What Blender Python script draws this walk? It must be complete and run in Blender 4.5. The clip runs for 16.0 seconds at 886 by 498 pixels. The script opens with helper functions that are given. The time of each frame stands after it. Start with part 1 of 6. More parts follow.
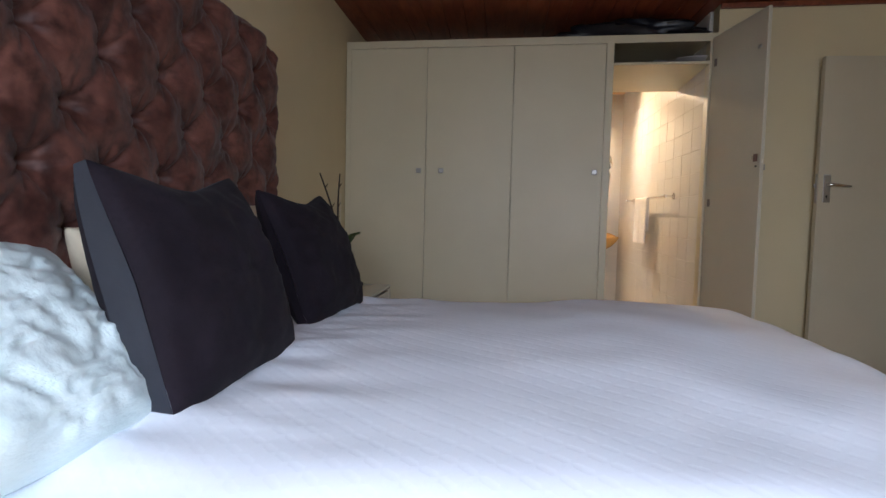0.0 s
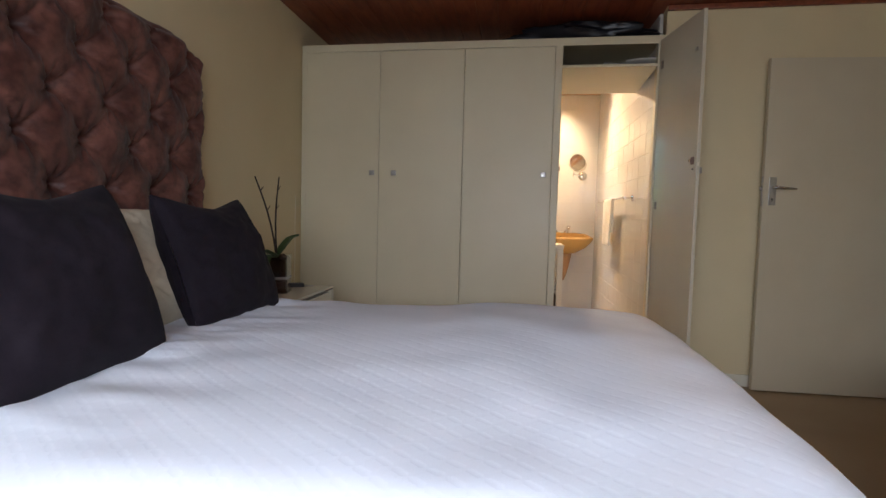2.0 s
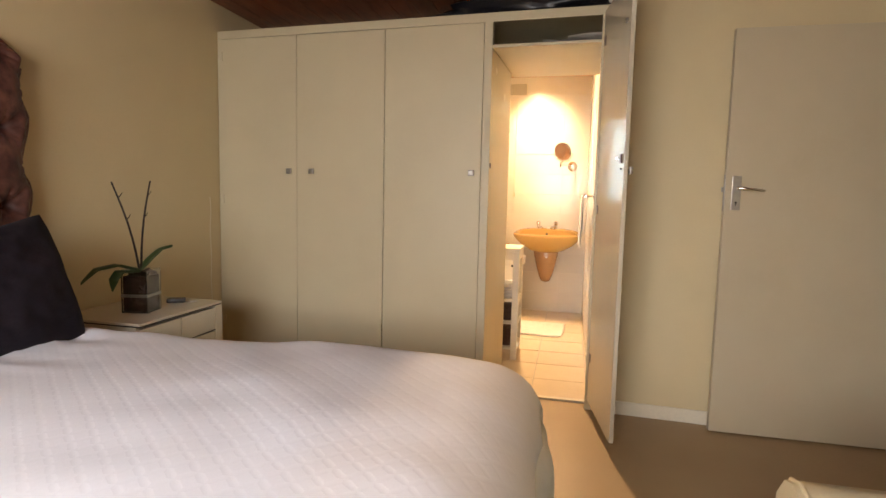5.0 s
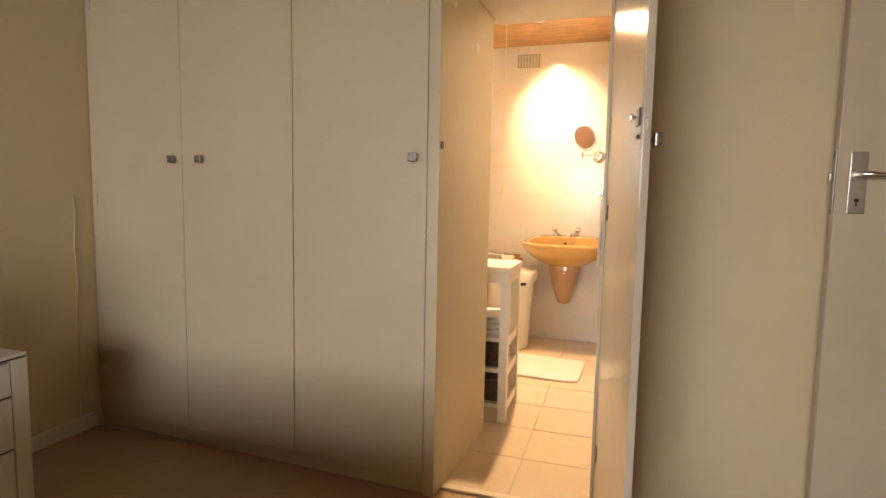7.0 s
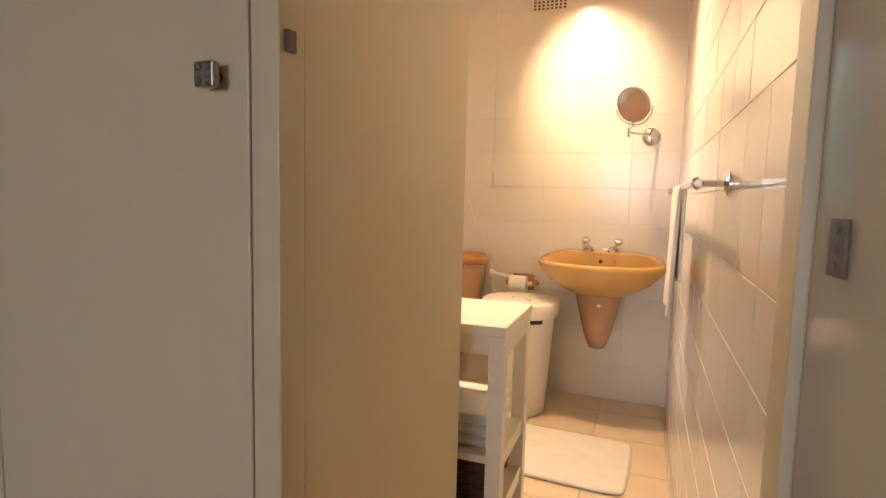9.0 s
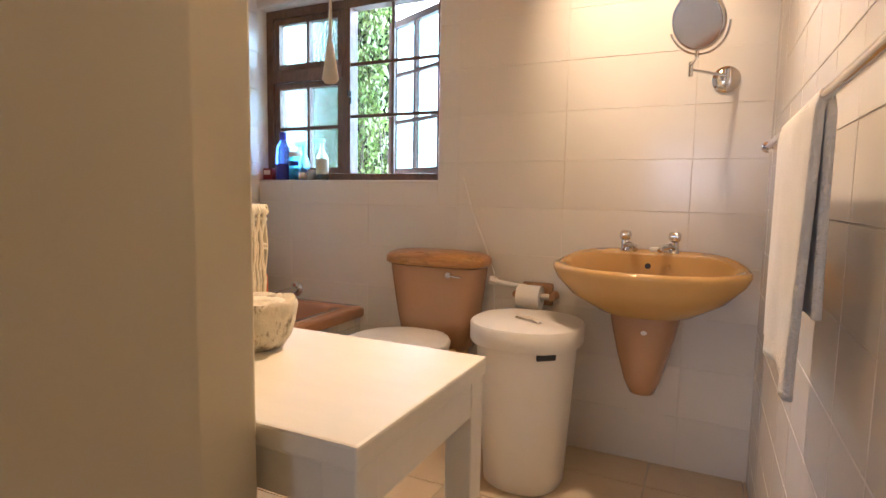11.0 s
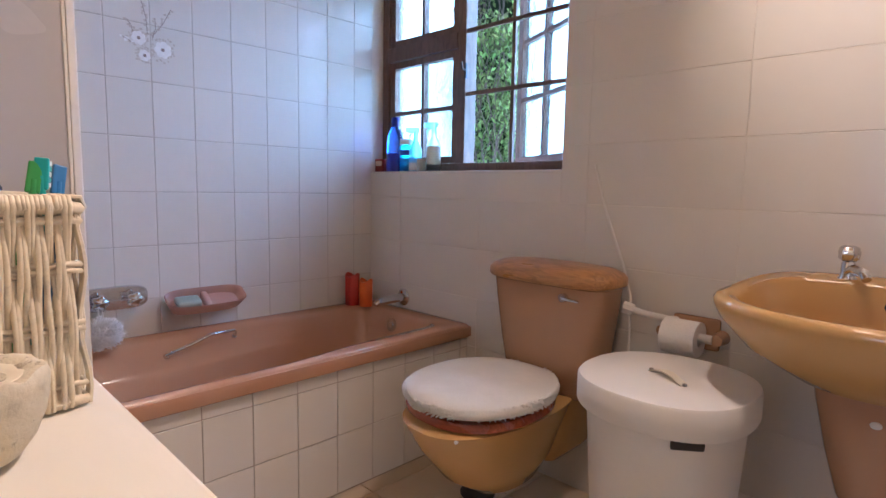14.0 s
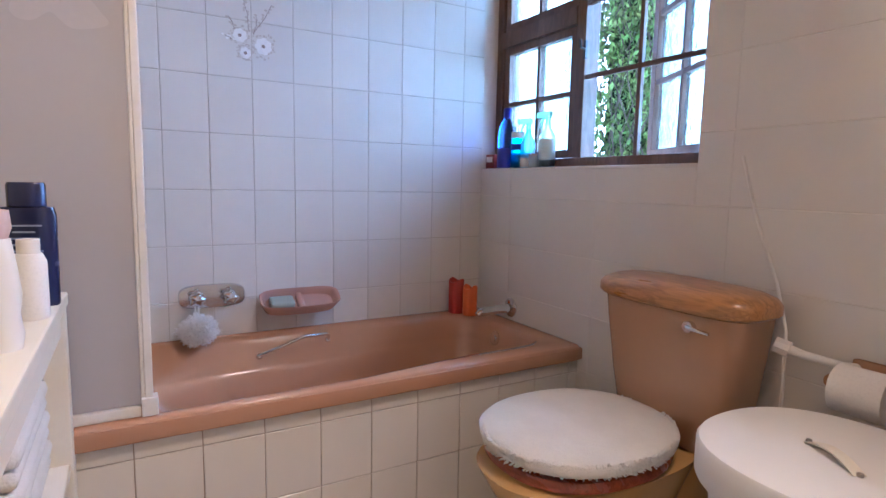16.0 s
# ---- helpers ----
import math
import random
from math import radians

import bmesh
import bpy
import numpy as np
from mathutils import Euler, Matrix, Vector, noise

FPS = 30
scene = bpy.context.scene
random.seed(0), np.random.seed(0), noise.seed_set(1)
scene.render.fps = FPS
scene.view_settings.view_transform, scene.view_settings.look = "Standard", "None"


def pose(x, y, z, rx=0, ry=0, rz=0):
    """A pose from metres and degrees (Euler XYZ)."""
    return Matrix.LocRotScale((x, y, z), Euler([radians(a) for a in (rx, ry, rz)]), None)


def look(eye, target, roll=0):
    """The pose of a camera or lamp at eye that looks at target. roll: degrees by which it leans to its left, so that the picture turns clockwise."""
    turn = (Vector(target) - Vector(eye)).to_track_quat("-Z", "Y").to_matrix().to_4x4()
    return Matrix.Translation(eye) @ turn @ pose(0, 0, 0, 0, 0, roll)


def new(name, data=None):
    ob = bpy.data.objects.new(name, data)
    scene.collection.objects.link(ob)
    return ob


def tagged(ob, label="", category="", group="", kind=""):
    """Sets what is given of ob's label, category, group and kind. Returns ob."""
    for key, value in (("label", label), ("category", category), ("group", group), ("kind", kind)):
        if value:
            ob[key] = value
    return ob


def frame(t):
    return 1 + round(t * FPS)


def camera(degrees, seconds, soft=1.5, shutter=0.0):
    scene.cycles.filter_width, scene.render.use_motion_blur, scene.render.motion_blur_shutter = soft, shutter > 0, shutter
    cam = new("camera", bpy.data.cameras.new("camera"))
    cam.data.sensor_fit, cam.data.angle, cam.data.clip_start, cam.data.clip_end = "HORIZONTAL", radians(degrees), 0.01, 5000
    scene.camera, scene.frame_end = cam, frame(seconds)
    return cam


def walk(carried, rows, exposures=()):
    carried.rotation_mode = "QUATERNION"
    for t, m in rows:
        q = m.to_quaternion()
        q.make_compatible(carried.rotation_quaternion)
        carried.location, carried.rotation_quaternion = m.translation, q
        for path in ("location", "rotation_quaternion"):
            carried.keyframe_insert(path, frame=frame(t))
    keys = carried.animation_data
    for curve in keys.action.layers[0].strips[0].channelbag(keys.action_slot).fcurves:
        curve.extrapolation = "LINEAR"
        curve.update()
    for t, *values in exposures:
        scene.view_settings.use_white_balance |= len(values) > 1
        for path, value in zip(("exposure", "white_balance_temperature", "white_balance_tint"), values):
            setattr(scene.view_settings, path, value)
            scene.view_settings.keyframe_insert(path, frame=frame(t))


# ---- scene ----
cam = camera(77.6, 16.0)
PATH = [
    (0, (-0.148, -0.138, 1.02), (-0.356, 1.848, 0.898), 1.4),
    (0.5, (-0.024, -0.153, 1.028), (-0.248, 1.831, 0.905), 1.5),
    (1, (0.06, -0.161, 1.032), (-0.168, 1.822, 0.909), 1.5),
    (1.5, (0.149, -0.149, 1.041), (-0.09, 1.833, 0.918), 1.5),
    (2, (0.274, -0.119, 1.051), (0.02, 1.861, 0.924), 1.5),
    (2.5, (0.412, -0.073, 1.076), (0.141, 1.904, 0.938), 1.4),
    (3, (0.553, -0.023, 1.102), (0.261, 1.95, 0.947), 1.4),
    (3.5, (0.691, 0.043, 1.144), (0.357, 2.007, 0.968), 1.4),
    (4, (0.8, 0.133, 1.17), (0.419, 2.087, 0.98), 1.4),
    (4.5, (0.901, 0.281, 1.186), (0.491, 2.229, 0.991), 1.4),
    (5, (1.021, 0.46, 1.196), (0.576, 2.4, 1.002), 1.3),
    (7.5, (1.202, 2.025, 1.181), (0.564, 3.91, 0.988), 1.1),
    (8, (1.12, 2.368, 1.185), (0.46, 4.245, 0.988), 1.2),
    (8.5, (1.059, 2.692, 1.179), (0.394, 4.567, 0.981), 1.3),
    (9, (1.01, 3.017, 1.176), (0.329, 4.888, 0.978), 1.4),
    (11.5, (0.985, 4.15, 1.07), (0.037, 5.899, 0.866), 0.9),
    (12, (0.986, 4.277, 1.071), (-0.068, 5.963, 0.857), 0.9),
    (12.5, (0.994, 4.374, 1.081), (-0.16, 5.994, 0.868), 0.8),
    (13, (0.991, 4.469, 1.072), (-0.269, 6.007, 0.861), 0.9),
    (13.5, (0.967, 4.536, 1.074), (-0.367, 6.01, 0.856), 1.0),
    (14, (0.938, 4.629, 1.071), (-0.465, 6.037, 0.852), 1.1),
    (14.5, (0.926, 4.71, 1.067), (-0.554, 6.036, 0.841), 1.1),
    (15, (0.897, 4.798, 1.068), (-0.662, 6.028, 0.836), 1.1),
    (15.5, (0.876, 4.867, 1.069), (-0.768, 5.983, 0.836), 1.1),
    (16, (0.85, 4.922, 1.072), (-0.874, 5.908, 0.839), 1.1),
]
walk(cam, [(t, look(eye, target, roll)) for t, eye, target, roll in PATH],
     [(0, -0.42, 6050, 15), (2.5, -0.12, 6600, 16), (3.5, 0.2, 7200, 17), (5, 0.55, 7900, 20), (7.5, 0.33, 7450, 22),
      (9, -0.1, 6900, 22), (11.5, -0.78, 5800, 25), (13.5, -1.0, 5150, 28), (16, -0.83, 4800, 26)])

# ---- light ----
world = bpy.data.worlds.new("world")
scene.world = world
world.use_nodes = True
wn = world.node_tree.nodes
sky = wn.new("ShaderNodeTexSky")
sky.sky_type, sky.sun_disc, sky.sun_elevation, sky.sun_rotation = "NISHITA", False, radians(62), radians(180)
wn["Background"].inputs["Strength"].default_value = 0.15
world.node_tree.links.new(sky.outputs[0], wn["Background"].inputs["Color"])


def lamp(name, kind, energy, colour, m, **more):
    data = bpy.data.lights.new(name, kind)
    data.energy, data.color = energy, colour
    if "size" in more:
        data.shape, data.size, data.size_y = "RECTANGLE", more["size"], more["size_y"]
    if "spot" in more:
        data.spot_size, data.spot_blend, data.shadow_soft_size = radians(more["spot"]), more["blend"], more["soft"]
    if "angle" in more:
        data.angle = radians(more["angle"])
    ob = new(name, data)
    ob.matrix_world = m
    return ob


lamp("sun", "SUN", 2.5, (1.0, 0.93, 0.84), look((0, 0, 10), (1.0, 3.6, 3.0)), angle=0.5)
# daylight in the opening of the bedroom window
lamp("bedroom_window_daylight", "AREA", 120, (0.80, 0.90, 1.0), look((0.2, -1.28, 1.50), (0.05, -0.45, 0.20)), size=1.9, size_y=1.3)
# recessed warm ceiling spot over the basin
lamp("downlight_beam", "SPOT", 138, (1.0, 0.75, 0.44), look((0.60, 5.66, 2.405), (0.70, 6.32, 1.82)), spot=62, blend=1.0, soft=0.03)
lamp("downlight_spill", "SPOT", 242, (1.0, 0.73, 0.42), look((0.60, 5.66, 2.405), (0.68, 4.10, 0.75)), spot=150, blend=1.0, soft=0.03)


# ---- materials ----
def ramp_mix(nt, fac, a, b):
    mix = nt.nodes.new("ShaderNodeMix")
    mix.data_type = "RGBA"
    nt.links.new(fac, mix.inputs[0])
    for n, c in ((6, a), (7, b)):
        if isinstance(c, tuple):
            mix.inputs[n].default_value = (*c, 1)
        else:
            nt.links.new(c, mix.inputs[n])
    return mix.outputs[2]


def noise_node(nt, scale, detail=4, stretch=(1, 1, 1), rough=0.6):
    tc = nt.nodes.new("ShaderNodeTexCoord")
    mp = nt.nodes.new("ShaderNodeMapping")
    mp.inputs["Scale"].default_value = stretch
    nz = nt.nodes.new("ShaderNodeTexNoise")
    nz.inputs["Scale"].default_value, nz.inputs["Detail"].default_value, nz.inputs["Roughness"].default_value = scale, detail, rough
    nt.links.new(tc.outputs["Object"], mp.inputs[0])
    nt.links.new(mp.outputs[0], nz.inputs["Vector"])
    return nz.outputs["Fac"]


def level(nt, fac, lo, hi):
    r = nt.nodes.new("ShaderNodeMapRange")
    r.inputs[1].default_value, r.inputs[2].default_value = lo, hi
    nt.links.new(fac, r.inputs[0])
    return r.outputs[0]


def paint(name, a, b, rough=0.5, scale=3.0, fine=60.0, bump=0.1, metal=0.0, stretch=(1, 1, 1), spread=0.12, tone=0.0, coat=0.0, sheen=0.0, depth=0.002, spec=0.5):
    """A surface of two close colours: broad patches (scale), grain (fine) and relief; tone varies it from piece to piece."""
    m = bpy.data.materials.new(name)
    m.use_nodes = True
    nt = m.node_tree
    bs = nt.nodes["Principled BSDF"]
    broad = noise_node(nt, scale, 3, stretch)
    grain = noise_node(nt, fine, 5, stretch)
    colour = ramp_mix(nt, level(nt, broad, 0.32, 0.68), a, b)
    dark = tuple(c * (1 - spread) for c in a)
    colour = ramp_mix(nt, level(nt, grain, 0.48, 0.78), colour, dark)
    if tone:
        info = nt.nodes.new("ShaderNodeObjectInfo")
        hsv = nt.nodes.new("ShaderNodeHueSaturation")
        nt.links.new(colour, hsv.inputs["Color"])
        r = nt.nodes.new("ShaderNodeMapRange")
        r.inputs[3].default_value, r.inputs[4].default_value = 1 - tone, 1 + tone
        nt.links.new(info.outputs["Random"], r.inputs[0])
        nt.links.new(r.outputs[0], hsv.inputs["Value"])
        colour = hsv.outputs[0]
    nt.links.new(colour, bs.inputs["Base Color"])
    r = nt.nodes.new("ShaderNodeMapRange")
    r.inputs[3].default_value, r.inputs[4].default_value = max(0.02, rough - 0.08), min(1, rough + 0.1)
    nt.links.new(broad, r.inputs[0])
    nt.links.new(r.outputs[0], bs.inputs["Roughness"])
    bs.inputs["Metallic"].default_value = metal
    bs.inputs["Coat Weight"].default_value = coat
    bs.inputs["Coat Roughness"].default_value = 0.08
    bs.inputs["Sheen Weight"].default_value = sheen
    bs.inputs["Specular IOR Level"].default_value = spec
    if bump:
        bp = nt.nodes.new("ShaderNodeBump")
        bp.inputs["Strength"].default_value, bp.inputs["Distance"].default_value = bump, depth
        nt.links.new(grain, bp.inputs["Height"])
        nt.links.new(bp.outputs[0], bs.inputs["Normal"])
    return m


def wood(name, a, b, rough=0.45, ring=9.0, stretch=(1, 8, 8), coat=0.1):
    m = paint(name, a, b, rough, 2.0, 45.0, 0.15, stretch=stretch, spread=0.25, coat=coat)
    nt = m.node_tree
    bs = nt.nodes["Principled BSDF"]
    tc = nt.nodes.new("ShaderNodeTexCoord")
    mp = nt.nodes.new("ShaderNodeMapping")
    mp.inputs["Scale"].default_value = stretch
    wv = nt.nodes.new("ShaderNodeTexNoise")
    wv.inputs["Scale"].default_value, wv.inputs["Detail"].default_value, wv.inputs["Distortion"].default_value = ring, 6, 1.2
    nt.links.new(tc.outputs["Object"], mp.inputs[0])
    nt.links.new(mp.outputs[0], wv.inputs["Vector"])
    old = bs.inputs["Base Color"].links[0].from_socket
    nt.links.new(ramp_mix(nt, level(nt, wv.outputs["Fac"], 0.42, 0.66), old, tuple(c * 0.55 for c in a)), bs.inputs["Base Color"])
    return m


def glassy(name, colour, rough, ior=1.45, bump=0.0, scale=60):
    m = bpy.data.materials.new(name)
    m.use_nodes = True
    nt = m.node_tree
    bs = nt.nodes["Principled BSDF"]
    bs.inputs["Base Color"].default_value = (*colour, 1)
    bs.inputs["Roughness"].default_value, bs.inputs["IOR"].default_value, bs.inputs["Transmission Weight"].default_value = rough, ior, 1
    if bump:
        tc = nt.nodes.new("ShaderNodeTexCoord")
        vo = nt.nodes.new("ShaderNodeTexVoronoi")
        vo.inputs["Scale"].default_value = scale
        bp = nt.nodes.new("ShaderNodeBump")
        bp.inputs["Strength"].default_value, bp.inputs["Distance"].default_value = bump, 0.004
        nt.links.new(tc.outputs["Object"], vo.inputs["Vector"])
        nt.links.new(vo.outputs["Distance"], bp.inputs["Height"])
        nt.links.new(bp.outputs[0], bs.inputs["Normal"])
    return m


def glow(name, colour, strength):
    m = bpy.data.materials.new(name)
    m.use_nodes = True
    bs = m.node_tree.nodes["Principled BSDF"]
    bs.inputs["Base Color"].default_value = (*colour, 1)
    bs.inputs["Emission Color"].default_value, bs.inputs["Emission Strength"].default_value = (*colour, 1), strength
    return m


M_WALL = paint("cream_wall_paint", (0.66, 0.55, 0.34), (0.62, 0.515, 0.315), 0.62, 1.2, 90, 0.05, spread=0.04)
M_CUP = paint("cream_cupboard_enamel", (0.56, 0.490, 0.335), (0.52, 0.455, 0.31), 0.44, 1.5, 40, 0.02, spread=0.03)
M_LEAF = paint("glossy_cream_enamel", (0.56, 0.51, 0.40), (0.52, 0.475, 0.37), 0.12, 1.5, 25, 0.02, spread=0.03, spec=0.32)
M_DOOR = paint("cream_door_enamel", (0.55, 0.475, 0.34), (0.51, 0.44, 0.31), 0.36, 1.5, 40, 0.02, spread=0.03)
M_SKIRT = paint("white_skirting_paint", (0.75, 0.70, 0.58), (0.68, 0.63, 0.50), 0.4, 2, 60, 0.08)
# dark brown with the shade inside the slot put into the colour
M_DARKIN = paint("shaded_slot_board", (0.10, 0.075, 0.06), (0.075, 0.055, 0.045), 0.7, 2, 50, 0.1)
M_CEIL = wood("red_brown_ceiling_board", (0.27, 0.068, 0.026), (0.20, 0.05, 0.02), 0.45, 4, (6, 1, 6))
M_PINE = wood("varnished_pine_board", (0.62, 0.33, 0.11), (0.54, 0.27, 0.085), 0.4, 5, (1, 7, 7))
M_FLOOR = paint("tan_vinyl_floor", (0.42, 0.29, 0.16), (0.36, 0.245, 0.135), 0.42, 1.0, 70, 0.08)
M_TILE = paint("white_glazed_tile", (0.73, 0.70, 0.65), (0.69, 0.66, 0.61), 0.19, 2.0, 18, 0.05, tone=0.025, spread=0.03, depth=0.003)
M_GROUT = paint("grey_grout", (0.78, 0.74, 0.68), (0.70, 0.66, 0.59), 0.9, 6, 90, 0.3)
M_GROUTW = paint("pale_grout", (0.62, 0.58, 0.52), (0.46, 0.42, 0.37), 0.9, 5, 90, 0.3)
M_GROUTD = paint("dirty_brown_grout", (0.30, 0.24, 0.19), (0.42, 0.35, 0.28), 0.9, 9, 90, 0.3)
M_FTILE = paint("beige_floor_tile", (0.67, 0.555, 0.41), (0.61, 0.495, 0.35), 0.30, 4.0, 9, 0.0, tone=0.04, spread=0.03)
M_CHROME = paint("chrome", (0.75, 0.75, 0.76), (0.66, 0.66, 0.68), 0.12, 9, 60, 0.0, metal=1.0)
M_STEEL = paint("dull_steel", (0.42, 0.40, 0.37), (0.33, 0.31, 0.29), 0.35, 9, 60, 0.1, metal=1.0)
M_BLACK = paint("black_plastic", (0.012, 0.012, 0.014), (0.02, 0.02, 0.022), 0.4, 9, 60, 0.1)
# second, lighter brown paints highlights of the crushed pile into the colour
M_VELVET = paint("brown_crushed_velvet", (0.050, 0.015, 0.011), (0.17, 0.066, 0.048), 0.5, 9.0, 17, 0.30, sheen=0.10, spec=0.25, spread=0.55, depth=0.008)
M_CUSHION = paint("charcoal_velvet", (0.012, 0.009, 0.013), (0.019, 0.014, 0.020), 0.8, 6, 80, 0.2, sheen=0.02, spec=0.1)
M_CUSHSIDE = paint("grey_velvet_gusset", (0.024, 0.026, 0.036), (0.019, 0.021, 0.030), 0.8, 6, 80, 0.2, sheen=0.03)
M_SATIN = paint("pale_mint_satin", (0.60, 0.72, 0.73), (0.72, 0.82, 0.84), 0.32, 9, 9, 0.28, stretch=(1, 2.2, 0.8), depth=0.03, spread=0.06)
M_CREAMCLOTH = paint("cream_pillowcase", (0.68, 0.60, 0.44), (0.62, 0.54, 0.40), 0.8, 6, 120, 0.3)
M_BLUECLOTH = paint("blue_grey_sheet", (0.58, 0.63, 0.63), (0.52, 0.57, 0.58), 0.8, 6, 120, 0.3)
M_LEATHER = paint("cream_leather", (0.58, 0.50, 0.34), (0.52, 0.45, 0.30), 0.4, 5, 150, 0.25)
M_TAN = paint("glazed_tan_ceramic", (0.56, 0.335, 0.112), (0.52, 0.31, 0.10), 0.16, 3, 12, 0.0, coat=0.1, spread=0.05)
M_TANB = paint("glazed_brown_ceramic", (0.43, 0.248, 0.138), (0.40, 0.228, 0.125), 0.16, 3, 12, 0.0, coat=0.3, spread=0.05)
M_BATH = paint("dusty_rose_enamel", (0.50, 0.268, 0.152), (0.46, 0.242, 0.138), 0.16, 3, 12, 0.0, coat=0.3, spread=0.05)
M_ROSE = paint("dusty_rose_ceramic", (0.55, 0.33, 0.27), (0.50, 0.30, 0.25), 0.2, 3, 12, 0.0, coat=0.3, spread=0.05)
M_OAK = wood("varnished_oak_lid", (0.52, 0.25, 0.075), (0.40, 0.175, 0.05), 0.3, 6, (2, 14, 14), 0.4)
M_MAHOG = wood("mahogany_seat", (0.42, 0.095, 0.035), (0.33, 0.07, 0.026), 0.25, 6, (2, 12, 12), 0.4)
M_FRAME = wood("dark_window_timber", (0.17, 0.085, 0.045), (0.115, 0.055, 0.03), 0.5, 8, (6, 6, 1.5))
M_WHITE = paint("white_plastic", (0.78, 0.76, 0.72), (0.75, 0.73, 0.69), 0.4, 3, 60, 0.03, spread=0.025)
M_PWOOD = paint("white_painted_wood", (0.80, 0.75, 0.64), (0.75, 0.70, 0.59), 0.36, 4, 30, 0.06, stretch=(1, 3, 3), spread=0.05)
M_TOWEL = paint("white_terry", (0.82, 0.79, 0.74), (0.76, 0.73, 0.68), 0.95, 12, 260, 0.8, depth=0.006)
M_WICKER = paint("white_wicker", (0.80, 0.72, 0.55), (0.72, 0.63, 0.46), 0.5, 18, 120, 0.25, spread=0.25)
M_RATTAN = paint("dark_rattan", (0.10, 0.050, 0.032), (0.16, 0.085, 0.05), 0.55, 40, 160, 0.8, spread=0.5, depth=0.006)
M_PAPER = paint("white_paper", (0.84, 0.82, 0.79), (0.80, 0.78, 0.75), 0.9, 8, 200, 0.2)
M_GLASS = glassy("clear_glass", (0.95, 0.97, 0.97), 0.02)
# teal in the glass colour stands in for hedge light coming through
M_FROST = glassy("pebbled_glass_hedge_tint", (0.70, 0.92, 0.88), 0.22, 1.3, 0.7, 70)
M_SCREEN = paint("opaque_grey_screen_panel", (0.43, 0.42, 0.44), (0.40, 0.39, 0.41), 0.25, 2, 40, 0.02, spread=0.02)
M_ALU = paint("white_aluminium", (0.76, 0.74, 0.70), (0.70, 0.68, 0.64), 0.35, 5, 60, 0.05)
M_MIRROR = paint("mirror", (0.86, 0.84, 0.80), (0.86, 0.84, 0.80), 0.03, 1, 1, 0.0, metal=1.0, spread=0.0)


def plain(name, c, rough=0.4):
    return paint(name, c, tuple(v * 0.9 for v in c), rough, 8, 70, 0.08)


# ---- building helpers ----
def box(bm, x0, x1, y0, y1, z0, z1, bevel=0.0, seg=2, m=None):
    vs = bmesh.ops.create_cube(bm, size=1.0)["verts"]
    mat = Matrix.Translation(((x0 + x1) / 2, (y0 + y1) / 2, (z0 + z1) / 2)) @ Matrix.Diagonal((x1 - x0, y1 - y0, z1 - z0, 1))
    bmesh.ops.transform(bm, matrix=(m @ mat) if m else mat, verts=vs)
    if bevel:
        es = list({e for v in vs for e in v.link_edges})
        bmesh.ops.bevel(bm, geom=es, offset=bevel, segments=seg, affect="EDGES", profile=0.6)
    return bm


def boxes(*rows, bevel=0.0):
    bm = bmesh.new()
    for r in rows:
        box(bm, *r, bevel=bevel)
    return bm


def tube(bm, pts, r, seg=8, closed=False, caps=True):
    """A round bar along points; r is one radius or one for each point."""
    pts = [Vector(p) for p in pts]
    rs = r if isinstance(r, (list, tuple)) else [r] * len(pts)
    rings = []
    ref = Vector((0, 0, 1))
    for i, p in enumerate(pts):
        a = pts[i - 1] if (i or closed) else p
        b = pts[(i + 1) % len(pts)] if (i < len(pts) - 1 or closed) else p
        d = (b - a).normalized()
        if abs(d.dot(ref)) > 0.95:
            ref = Vector((1, 0, 0)) if abs(d.x) < 0.9 else Vector((0, 1, 0))
        u = d.cross(ref).normalized()
        v = d.cross(u).normalized()
        rings.append([bm.verts.new(p + rs[i] * (math.cos(k * math.tau / seg) * u + math.sin(k * math.tau / seg) * v)) for k in range(seg)])
        ref = u.cross(d)
    n = len(rings)
    for i in range(n if closed else n - 1):
        for k in range(seg):
            bm.faces.new((rings[i][k], rings[i][(k + 1) % seg], rings[(i + 1) % n][(k + 1) % seg], rings[(i + 1) % n][k]))
    if caps and not closed:
        bm.faces.new(rings[0][::-1])
        bm.faces.new(rings[-1])
    return bm


def lathe(bm, profile, seg=32, sx=1.0, sy=1.0, wob=None, at=(0, 0, 0)):
    """Turns rows of (radius, height) round z; sx, sy stretch it; wob(a, r, z) may shift the radius."""
    rings = []
    for r, z in profile:
        ring = []
        for k in range(seg):
            a = k * math.tau / seg
            q = r + (wob(a, r, z) if wob and r > 1e-4 else 0)
            ring.append(bm.verts.new((at[0] + q * sx * math.cos(a), at[1] + q * sy * math.sin(a), at[2] + z)))
        rings.append(ring)
    for i in range(len(rings) - 1):
        for k in range(seg):
            bm.faces.new((rings[i][k], rings[i][(k + 1) % seg], rings[i + 1][(k + 1) % seg], rings[i + 1][k]))
    bm.faces.new(rings[0][::-1])
    bm.faces.new(rings[-1])
    return bm


def sheet(bm, fn, nu, nv):
    """An open sheet of nu by nv quads through fn(u, v), u and v from 0 to 1."""
    g = [[bm.verts.new(fn(i / nu, j / nv)) for j in range(nv + 1)] for i in range(nu + 1)]
    for i in range(nu):
        for j in range(nv):
            bm.faces.new((g[i][j], g[i + 1][j], g[i + 1][j + 1], g[i][j + 1]))
    return bm


